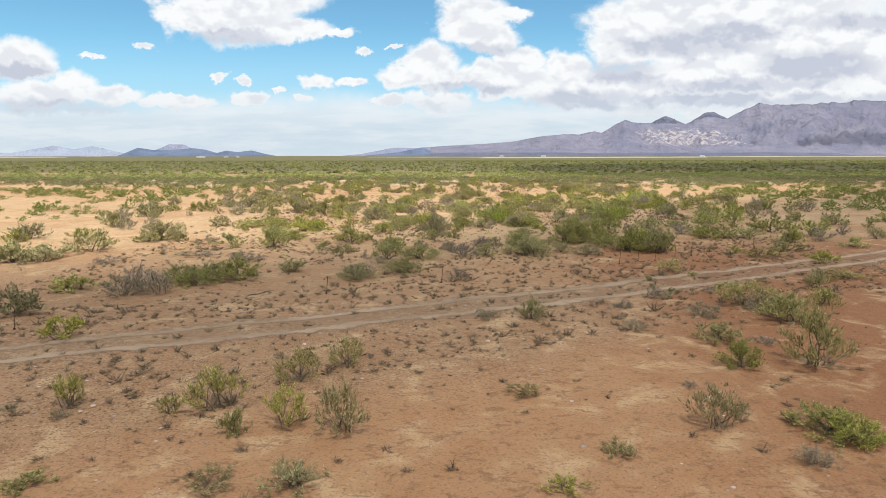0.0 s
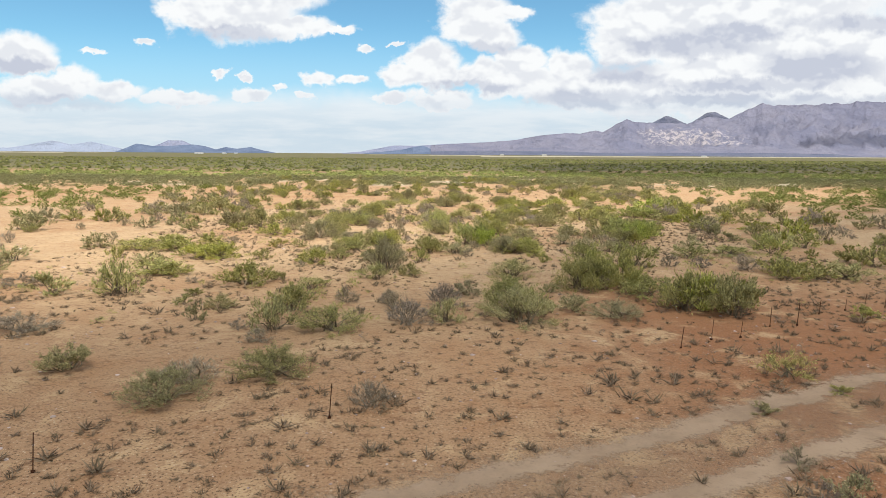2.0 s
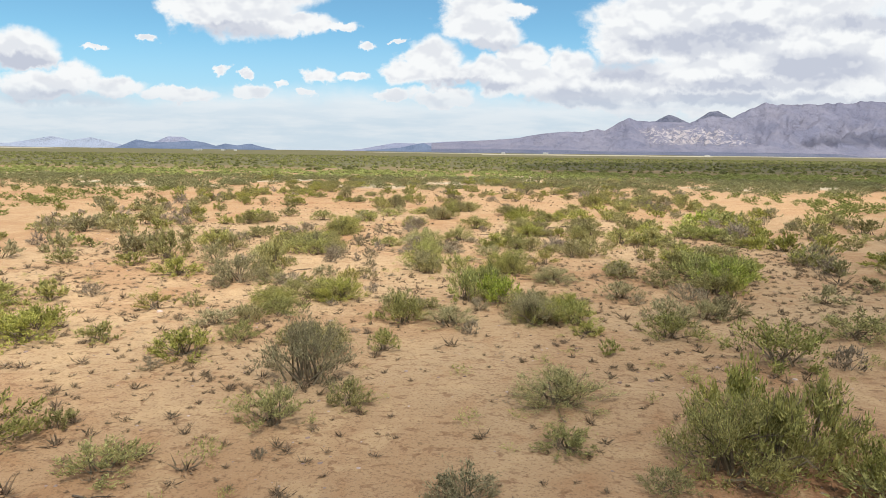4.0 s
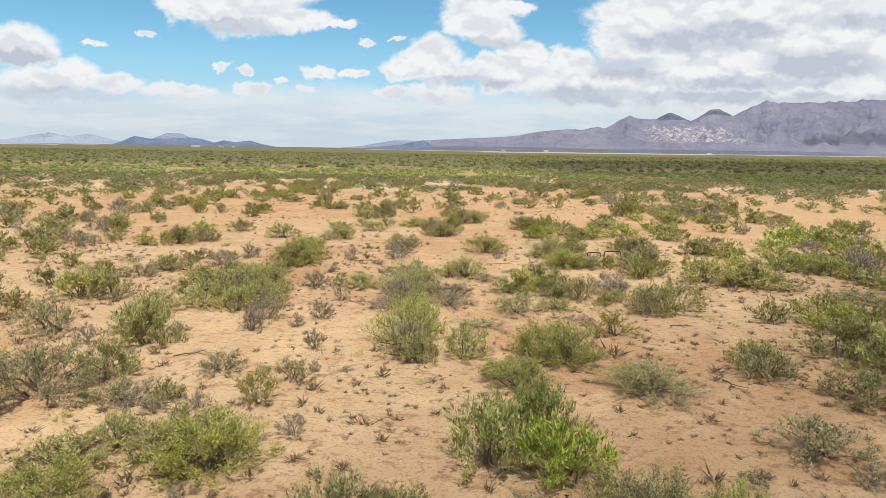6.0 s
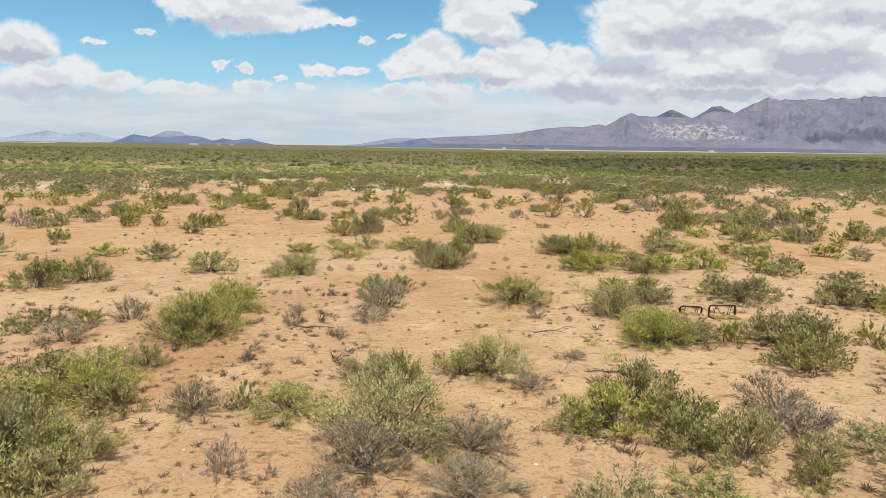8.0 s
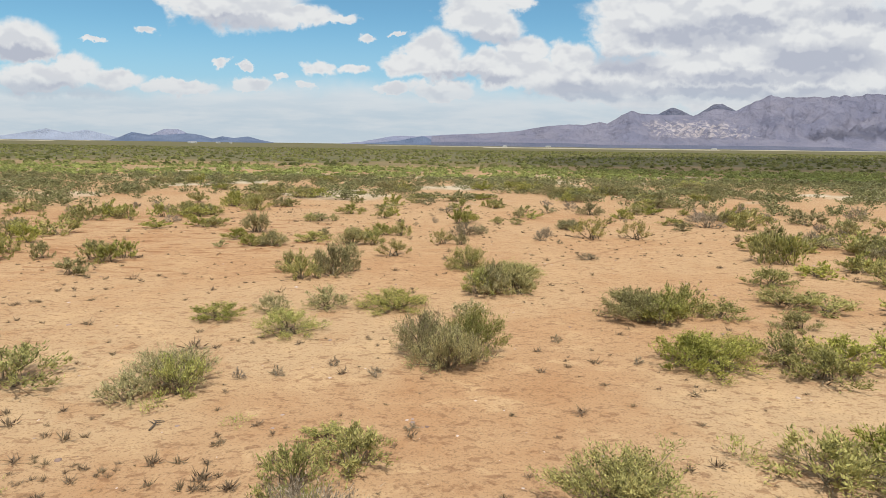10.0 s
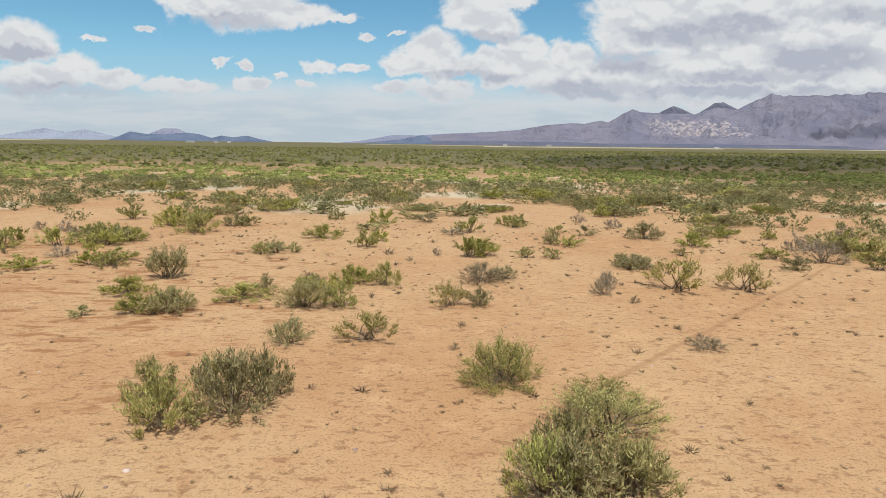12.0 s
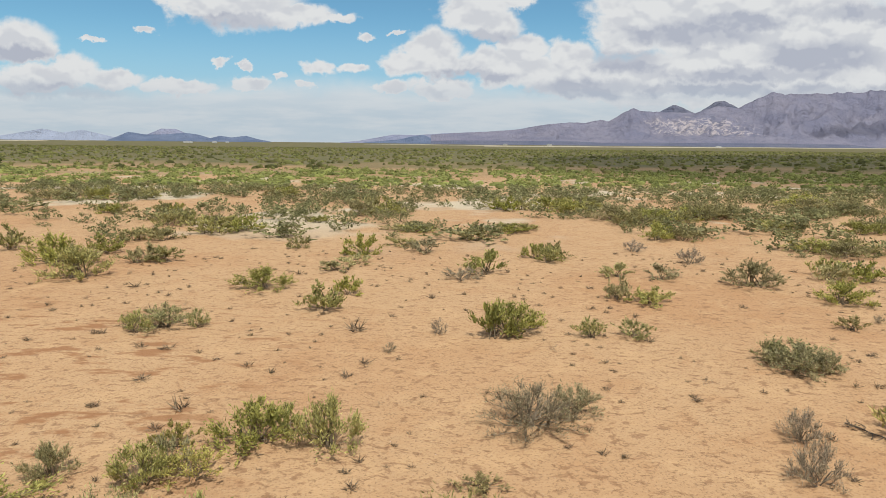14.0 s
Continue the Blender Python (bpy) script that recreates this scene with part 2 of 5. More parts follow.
def track_material():
    m, n, b = material("packed gravel track", 0.95)
    co = n.add("ShaderNodeTexCoord").outputs["Object"]
    at = n.add("ShaderNodeAttribute", attribute_name="across").outputs["Fac"]
    wide, mid = n.noise(co, 0.25, 4, 0.6), n.noise(co, 1.6, 5, 0.65)
    fine = n.noise(co, 11.0, 4, 0.7)
    w = n.math("ADD", n.math("ABSOLUTE", at), n.math("ADD", n.math("MULTIPLY", n.math("SUBTRACT", mid, 0.5), 0.55), n.math("MULTIPLY", n.math("SUBTRACT", fine, 0.5), 0.30)))
    base = n.mix(n.step(wide, 0.35, 0.65), (0.335, 0.232, 0.155), (0.295, 0.200, 0.132))
    base = n.mix(n.math("MULTIPLY", n.step(fine, 0.52, 0.70), 0.5), base, (0.158, 0.097, 0.058))
    base = n.mix(n.math("MULTIPLY", n.step(fine, 0.42, 0.28), 0.5), base, (0.374, 0.288, 0.209))
    rut = n.math("MULTIPLY", n.step(w, 0.22, 0.42), n.step(w, 0.80, 0.56))
    base = n.mix(n.math("MULTIPLY", rut, 0.5), base, (0.365, 0.262, 0.180))
    n.link(base, b.inputs["Base Color"])
    bump(n, b, n.math("ADD", fine, mid), 0.5, 0.04)
    clear = n.add("ShaderNodeBsdfTransparent")
    mixer = n.add("ShaderNodeMixShader")
    worn = n.math("MULTIPLY", rut, n.step(n.math("ADD", wide, n.math("MULTIPLY", mid, 0.6)), 0.62, 1.0, 0.92, 0.62))
    n.link(n.math("MAXIMUM", worn, n.step(n.math("ADD", w, n.math("MULTIPLY", n.math("SUBTRACT", fine, 0.5), 0.9)), 1.05, 0.55, 0.0, 0.26)), mixer.inputs[0])
    n.link(clear.outputs[0], mixer.inputs[1])
    n.link(b.outputs[0], mixer.inputs[2])
    n.link(mixer.outputs[0], m.node_tree.nodes["Material Output"].inputs[0])
    return m


def leaf_material(name, dark, light, tip, through_light=0.45, patch=2.2):
    m, n, b = material(name, 0.7)
    ob = n.add("ShaderNodeObjectInfo").outputs["Random"]
    geo = n.add("ShaderNodeNewGeometry").outputs["Random Per Island"]
    co = n.add("ShaderNodeTexCoord").outputs["Object"]
    base = n.mix(geo, tuple(0.72 * v for v in dark), tuple(1.32 * v for v in light))
    base = n.mix(n.math("MULTIPLY", n.step(n.noise(co, patch, 3, 0.6), 0.45, 0.7), 0.7), base, tip)
    hsv = n.add("ShaderNodeHueSaturation")
    n.put(hsv.inputs["Hue"], n.math("ADD", 0.468, n.math("MULTIPLY", ob, 0.036)))
    n.put(hsv.inputs["Saturation"], n.math("ADD", 0.78, n.math("MULTIPLY", ob, 0.3)))
    n.put(hsv.inputs["Value"], n.math("ADD", 0.84, n.math("MULTIPLY", n.math("FRACT", n.math("MULTIPLY", ob, 7.31)), 0.42)))
    n.link(base, hsv.inputs["Color"])
    n.link(hsv.outputs[0], b.inputs["Base Color"])
    b.inputs["Specular IOR Level"].default_value = 0.10
    thin = n.add("ShaderNodeBsdfTranslucent")
    n.link(hsv.outputs[0], thin.inputs["Color"])
    both = n.add("ShaderNodeMixShader")
    both.inputs[0].default_value = through_light
    n.link(b.outputs[0], both.inputs[1])
    n.link(thin.outputs[0], both.inputs[2])
    n.link(both.outputs[0], m.node_tree.nodes["Material Output"].inputs[0])
    return m


def plain_material(name, a, c, scale, rough=0.85, metal=0.0, relief=0.0):
    m, n, b = material(name, rough)
    co = n.add("ShaderNodeTexCoord").outputs["Object"]
    k = n.noise(co, scale, 6, 0.65)
    n.link(n.mix(n.step(k, 0.35, 0.65), a, c), b.inputs["Base Color"])
    b.inputs["Metallic"].default_value = metal
    if relief:
        bump(n, b, k, 0.6, relief)
    return m


def hazed_rock_material(name, a, c, d, scale, outcrop=None):
    m, n, b = material(name, 1.0)
    co = n.add("ShaderNodeTexCoord").outputs["Object"]
    wide, fine = n.noise(co, scale, 5, 0.6), n.noise(co, scale * 6, 6, 0.7)
    base = n.mix(n.step(wide, 0.35, 0.65), a, c)
    base = n.mix(n.math("MULTIPLY", n.step(fine, 0.5, 0.72), 0.7), base, d)
    if outcrop:
        # pale granite breaking through on one flank
        sep = n.add("ShaderNodeSeparateXYZ")
        n.link(co, sep.inputs[0])
        x, z = sep.outputs[0], sep.outputs[2]
        flank = n.math("MULTIPLY", n.math("MULTIPLY", n.step(x, 1230.0, 1420.0), n.step(x, 2080.0, 1750.0)),
                       n.math("MULTIPLY", n.step(z, 38.0, 75.0), n.step(z, 215.0, 150.0)))
        crag = n.noise(co, 0.028, 6, 0.72, 0.8)
        base = n.mix(n.math("MULTIPLY", n.step(n.math("ADD", crag, n.math("MULTIPLY", flank, 0.12)), 0.60, 0.67), flank), base, outcrop)
    n.link(base, b.inputs["Base Color"])
    bump(n, b, n.math("ADD", n.noise(co, scale * 2.2, 7, 0.68, 1.2), n.math("MULTIPLY", fine, 0.4)), 1.0, 0.16 / scale)
    b.inputs["Specular IOR Level"].default_value = 0.0
    return m


SAND, TRACK = sand_material(), track_material()
LEAF = {"G": leaf_material("mesquite leaves", (0.195, 0.194, 0.060), (0.353, 0.338, 0.104), (0.358, 0.328, 0.102), 0.38),
        "B": leaf_material("fresh green leaves", (0.182, 0.227, 0.045), (0.342, 0.384, 0.080), (0.364, 0.379, 0.085), 0.38),
        "O": leaf_material("grey-green leaves", (0.209, 0.210, 0.080), (0.369, 0.353, 0.135), (0.369, 0.335, 0.125), 0.38),
        "D": leaf_material("dry grey twigs", (0.195, 0.160, 0.105), (0.345, 0.292, 0.200), (0.310, 0.280, 0.155)),
        "Y": leaf_material("yellow-green leaves", (0.219, 0.207, 0.056), (0.385, 0.348, 0.100), (0.401, 0.338, 0.105), 0.44)}
BARK = plain_material("grey bark", (0.115, 0.088, 0.056), (0.230, 0.180, 0.119), 9.0)
DRYBARK = plain_material("dry grey-brown bark", (0.150, 0.115, 0.080), (0.285, 0.232, 0.165), 9.0)
TUFT = leaf_material("dry grass tufts", (0.115, 0.085, 0.055), (0.255, 0.195, 0.125), (0.225, 0.185, 0.100))
PEBBLE = leaf_material("pebbles", (0.180, 0.119, 0.079), (0.360, 0.295, 0.238), (0.245, 0.158, 0.108), 0.0)
FARSCRUB = leaf_material("distant scrub leaves", (0.085, 0.090, 0.034), (0.165, 0.168, 0.058), (0.180, 0.155, 0.068), 0.45, 0.06)
SCRUB = leaf_material("far scrub leaves", (0.130, 0.150, 0.048), (0.250, 0.272, 0.086), (0.238, 0.240, 0.088), 0.40, 0.35)
RUST = plain_material("rusty steel", (0.036, 0.016, 0.010), (0.108, 0.043, 0.022), 30.0, 0.75, 0.3, 0.002)
# aerial haze is painted into these rock colours as extra blue and violet
RANGE = hazed_rock_material("haze-tinted violet grey range", (0.208, 0.201, 0.257), (0.167, 0.168, 0.233), (0.123, 0.128, 0.191), 0.004, (0.382, 0.343, 0.359))
DARKHILL = hazed_rock_material("haze-tinted dark blue hills", (0.103, 0.133, 0.208), (0.136, 0.166, 0.245), (0.088, 0.115, 0.189), 0.006)
CONEHILL = hazed_rock_material("haze-tinted violet brown cones", (0.145, 0.150, 0.203), (0.116, 0.126, 0.183), (0.083, 0.099, 0.146), 0.006)
# the farther hills: colour paled and blued to paint in thicker haze
PALEHILL = hazed_rock_material("haze-paled far hills", (0.230, 0.238, 0.318), (0.198, 0.216, 0.302), (0.174, 0.199, 0.293), 0.006)
FAINTHILL = hazed_rock_material("haze-faded far hills", (0.270, 0.300, 0.385), (0.255, 0.285, 0.370), (0.250, 0.280, 0.365), 0.006)


# ---- helpers for meshes ----
def mesh_of(name, verts, faces, mat, smooth=False):
    me = bpy.data.meshes.new(name)
    me.from_pydata([tuple(v) for v in verts], [], [tuple(f) for f in faces])
    me.materials.append(mat)
    if smooth:
        me.polygons.foreach_set("use_smooth", [True] * len(me.polygons))
    me.update()
    return me


def part(name, me, parent, label=""):
    ob = new(name, me)
    ob.parent = parent
    return tagged(ob, label)


def lie(x, y):
    """Height of the ground: a gentle fall to the north that levels out on the far plain."""
    x, y = np.asarray(x, float), np.asarray(y, float)
    yy = np.where(y < 260, y, 260 + 220 * (1 - np.exp(-np.maximum(y - 260, 0) / 220)))
    z = -0.01069 * yy + 0.00077 * 300 * np.tanh(x / 300)
    near = np.exp(-(np.maximum(np.abs(x) - 60, 0) / 60) ** 2) * np.exp(-(np.maximum(np.abs(y - 90) - 140, 0) / 60) ** 2)
    return z + near * (0.05 * np.sin(x * 0.31 + 1.3 * np.sin(y * 0.17)) * np.cos(y * 0.27 + 0.5) + 0.025 * np.sin(x * 0.93 + y * 0.61))


def on(x, y):
    return float(lie(x, y))


# ---- ground, one sheet to the horizon ----
def build_ground():
    def spread(near, step, grow, end):
        v, s = [0.0], step
        while v[-1] < end:
            if v[-1] > near:
                s *= grow
            v.append(min(v[-1] + s, end))
        return np.array(v)
    right = spread(45, 1.2, 1.12, 4900)
    xs = np.concatenate([-right[:0:-1], right]) + 3.0
    north = spread(110, 1.2, 1.10, 4800)
    ys = np.concatenate([-spread(100, 1.2, 1.15, 4900)[:0:-1], north]) + 95.0
    X, Y = np.meshgrid(xs, ys)
    Z = lie(X, Y)
    w, h = len(xs), len(ys)
    idx = np.arange(w * h).reshape(h, w)
    faces = np.stack([idx[:-1, :-1], idx[:-1, 1:], idx[1:, 1:], idx[1:, :-1]], -1).reshape(-1, 4)
    me = mesh_of("ground", np.stack([X, Y, Z], -1).reshape(-1, 3).tolist(), faces.tolist(), SAND, True)
    tagged(new("ground", me), "sandy tan and rust-red desert soil", "ground", kind="structure")


def road_mid(s):
    """The track's centre line, s metres east of the start."""
    return 29.6 + 0.46 * s + 0.0016 * s * s


def build_road():
    verts, faces, across = [], [], []
    stations = np.arange(-150.0, 260.0, 0.6)
    lanes = np.linspace(-1, 1, 13)
    for s in stations:
        y = road_mid(s)
        slope = 0.46 + 0.0032 * s
        nx, ny = -slope / math.hypot(1, slope), 1 / math.hypot(1, slope)
        half = 2.35 + 0.25 * math.sin(s * 0.13) + 0.15 * math.sin(s * 0.51)
        for a in lanes:
            px, py = s + nx * a * half, y + ny * a * half
            dip = 0.02 * math.exp(-((abs(a) - 0.48) / 0.16) ** 2)
            verts.append((px, py, on(px, py) + 0.035 - dip))
            across.append(float(a))
    k = len(lanes)
    for i in range(len(stations) - 1):
        for j in range(k - 1):
            q = i * k + j
            faces.append((q, q + 1, q + k + 1, q + k))
    me = mesh_of("road", verts, faces, TRACK, True)
    at = me.attributes.new("across", "FLOAT", "POINT")
    at.data.foreach_set("value", across)
    tagged(new("road", me), "two-rut gravel dirt track across the desert", "dirt road", kind="structure")


build_ground()
build_road()


# ---- mountains along the horizon ----
def ridge_range(name, label, mat, profile, dist, depth, seed, rough=0.25, foot=0.0):
    """A range whose crest follows (azimuth tangent, height tangent) pairs; slopes fall towards the viewer with gullies."""
    us = np.array([p[0] for p in profile])
    vs = np.array([p[1] for p in profile])
    cols = int(60 + 420 * (us[-1] - us[0]))
    rows = 26
    verts, faces = [], []
    for i in range(cols + 1):
        u = us[0] + (us[-1] - us[0]) * i / cols
        crest = float(np.interp(u, us, vs)) * dist
        jag = noise.fractal(Vector((u * 90 + seed, 3.3, seed)), 0.9, 2.0, 5) * 0.02 * crest
        for j in range(rows + 4):
            if j <= rows:
                s = j / rows
                y = dist - depth * (1 - s)
                q = Vector((u * 26 + seed + 0.5 * math.sin(9 * u + 5 * s), s * 3.2, seed * 0.7))
                spur = 1 - abs(noise.noise(q)) * 1.6 - 0.55 * abs(noise.noise(q * 2.3)) - 0.3 * abs(noise.noise(q * 5.1))
                z = crest * (s ** 1.35) * (1 - rough * (1 - spur) * 4 * s * (1 - s)) + jag * s
            else:
                s = 1 - (j - rows) / 3
                y = dist + depth * 0.5 * (1 - s)
                z = crest * s - 30 * (1 - s)
            verts.append((u * y, y, z + foot - (14 if j == 0 else 0)))
    k = rows + 4
    for i in range(cols):
        for j in range(k - 1):
            q = i * k + j
            faces.append((q, q + k, q + k + 1, q + 1))
    me = mesh_of(name, verts, faces, mat, True)
    return tagged(new(name, me), label, "mountain", kind="structure")


BASE = -4.8
GREAT_CREST = [(-0.02, 0.0135), (0.0779, 0.0197), (0.1135, 0.0227), (0.1534, 0.0301), (0.1934, 0.0339), (0.2157, 0.0333), (0.2395, 0.0387),
               (0.2513, 0.0354), (0.2642, 0.0433), (0.2874, 0.0566), (0.2992, 0.0515), (0.3259, 0.0509), (0.3837, 0.0495), (0.4135, 0.0595),
               (0.4267, 0.0600), (0.447, 0.0575), (0.475, 0.0713), (0.5005, 0.0827), (0.5141, 0.0785), (0.5669, 0.0807), (0.5847, 0.08),
               (0.6109, 0.0828), (0.6287, 0.0813), (0.6476, 0.0858), (0.70, 0.0835), (0.80, 0.078), (0.95, 0.055), (1.15, 0.02)]
ridge_range("mountain_range", "long rocky mountain range with gullied slopes, violet-grey with painted haze", RANGE, GREAT_CREST, 4450, 900, 4.1, 0.46, BASE)
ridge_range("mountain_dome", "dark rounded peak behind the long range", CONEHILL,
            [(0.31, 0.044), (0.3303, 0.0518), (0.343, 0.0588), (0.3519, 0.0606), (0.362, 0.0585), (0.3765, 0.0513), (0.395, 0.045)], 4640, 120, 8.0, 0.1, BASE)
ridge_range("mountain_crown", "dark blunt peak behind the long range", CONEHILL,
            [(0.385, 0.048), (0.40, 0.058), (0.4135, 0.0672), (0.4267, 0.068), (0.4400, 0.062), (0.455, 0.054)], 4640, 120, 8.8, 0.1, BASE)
ridge_range("mountain_spur", "low ridge running down to the plain, grey-violet with painted haze", PALEHILL,
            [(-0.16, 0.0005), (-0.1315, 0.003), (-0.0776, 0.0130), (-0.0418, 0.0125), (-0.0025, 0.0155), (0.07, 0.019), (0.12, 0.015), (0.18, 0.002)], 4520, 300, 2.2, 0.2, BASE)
# a low dark ridge added to imitate the strip of cloud shade below the range
ridge_range("cloud_shade_belt", "low dark blue-grey rise standing in for cloud shade along the foot of the range", CONEHILL,
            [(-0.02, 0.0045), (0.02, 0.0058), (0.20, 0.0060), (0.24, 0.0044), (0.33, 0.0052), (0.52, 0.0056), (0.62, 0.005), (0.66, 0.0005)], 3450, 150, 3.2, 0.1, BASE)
ridge_range("hill_cone", "small dark cone hill on the plain, blue with painted haze", DARKHILL,
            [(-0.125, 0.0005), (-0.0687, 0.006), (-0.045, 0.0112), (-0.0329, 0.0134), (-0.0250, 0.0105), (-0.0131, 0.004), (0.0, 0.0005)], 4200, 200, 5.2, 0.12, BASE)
ridge_range("hill_row", "row of dark low hills on the plain, blue with painted haze", DARKHILL,
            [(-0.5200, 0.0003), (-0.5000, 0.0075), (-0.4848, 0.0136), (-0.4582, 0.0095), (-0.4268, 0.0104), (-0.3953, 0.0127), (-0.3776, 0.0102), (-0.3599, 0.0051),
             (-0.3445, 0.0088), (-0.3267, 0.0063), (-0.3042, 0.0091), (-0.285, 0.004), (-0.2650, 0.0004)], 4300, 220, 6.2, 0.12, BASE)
ridge_range("hill_mesa", "flat-topped hill behind the dark hills, pale violet with painted haze", PALEHILL,
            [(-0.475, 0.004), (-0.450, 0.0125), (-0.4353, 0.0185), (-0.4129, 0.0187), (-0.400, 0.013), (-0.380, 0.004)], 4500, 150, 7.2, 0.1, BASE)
ridge_range("hill_haze", "mountains in the far distance, faint blue with painted haze", FAINTHILL,
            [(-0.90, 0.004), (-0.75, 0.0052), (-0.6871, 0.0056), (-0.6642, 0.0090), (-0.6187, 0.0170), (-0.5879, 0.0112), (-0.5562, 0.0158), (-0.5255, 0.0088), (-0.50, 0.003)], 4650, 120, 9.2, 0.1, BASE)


def build_flats():
    """Thin pale strips of bare land, fields and road far out on the plain."""
    pale = plain_material("bare pale flat", (0.360, 0.310, 0.238), (0.302, 0.274, 0.202), 0.01)
    for u0, u1, d0, d1, wide in ((-0.78, -0.60, 2500, 2700, 1100), (-0.58, -0.54, 3300, 3300, 500), (-0.12, 0.12, 2500, 2150, 420), (0.06, 0.42, 1850, 2050, 700), (0.36, 0.78, 2300, 2500, 700)):
        verts, faces = [], []
        for i in range(41):
            t = i / 40
            d = d0 + (d1 - d0) * t
            u = u0 + (u1 - u0) * t
            e = wide * (0.35 + 0.65 * math.sin(math.pi * t) ** 0.5 * (0.8 + 0.3 * math.sin(17 * t + u0 * 40)))
            for y in (d, d + e):
                verts.append((u * y, y, on(u * y, y) + 0.35))
        faces = [(2 * i, 2 * i + 2, 2 * i + 3, 2 * i + 1) for i in range(40)]
        tagged(new("dry_flat", mesh_of("dry_flat", verts, faces, pale)), "pale strip of bare dry land on the plain", "dry flat", kind="structure")


build_flats()


def build_passing_cloud(x, y, high, turn, size, dense):
    """A fair-weather cloud overhead whose shade falls round (x, y)."""
    m = bpy.data.materials.new("cloud vapour")
    m.use_nodes = True
    n = Nodes(m.node_tree)
    m.node_tree.nodes.clear()
    out, a, b = n.add("ShaderNodeOutputMaterial"), n.add("ShaderNodeBsdfTransparent"), n.add("ShaderNodeBsdfTranslucent")
    b.inputs["Color"].default_value = (0.9, 0.9, 0.92, 1)
    mixer = n.add("ShaderNodeMixShader")
    mixer.inputs[0].default_value = dense
    n.link(a.outputs[0], mixer.inputs[1])
    n.link(b.outputs[0], mixer.inputs[2])
    n.link(mixer.outputs[0], out.inputs[0])
    bm = bmesh.new()
    bmesh.ops.create_icosphere(bm, subdivisions=5, radius=1.0)
    for v in bm.verts:
        k = noise.fractal(v.co * 2.3, 0.9, 2.0, 5)
        v.co *= 1 + 0.16 * k
        if v.co.z < 0:
            v.co.z *= 0.35
    me = bpy.data.meshes.new("cloud")
    bm.to_mesh(me)
    bm.free()
    me.materials.append(m)
    me.polygons.foreach_set("use_smooth", [True] * len(me.polygons))
    ob = tagged(new("cloud", me), "white fair-weather cloud drifting high overhead", "cloud", kind="structure")
    off = high / math.tan(radians(SUN_EL))
    ob.matrix_world = Matrix.LocRotScale((x + off * math.sin(radians(SUN_AZ)), y + off * math.cos(radians(SUN_AZ)), high), Euler((0, 0, radians(turn))), size)


# one over the track at the south end, one over the eastern shoulder of the range, one over the plain to the north-east
build_passing_cloud(36, -42.5, 620.0, 44, (380, 98, 60), 0.38)
build_passing_cloud(2600, 4010, 1900.0, 8, (420, 95, 90), 0.3)
build_passing_cloud(350, 430, 1500.0, -12, (290, 340, 140), 0.36)


# ---- desert shrubs ----
rng = np.random.default_rng(7)


def tube(pts, radii, verts, faces, sides=3):
    """Adds a tapered tube along pts."""
    start = len(verts)
    for i, (p, r) in enumerate(zip(pts, radii)):
        d = pts[min(i + 1, len(pts) - 1)] - pts[max(i - 1, 0)]
        d = d / (np.linalg.norm(d) + 1e-9)
        a = np.cross(d, (0.31, 0.17, 0.94))
        a /= np.linalg.norm(a) + 1e-9
        b = np.cross(d, a)
        for k in range(sides):
            t = 2 * math.pi * k / sides
            verts.append(p + r * (math.cos(t) * a + math.sin(t) * b))
    for i in range(len(pts) - 1):
        for k in range(sides):
            q, k2 = start + i * sides, (k + 1) % sides
            faces.append((q + k, q + k2, q + sides + k2, q + sides + k))


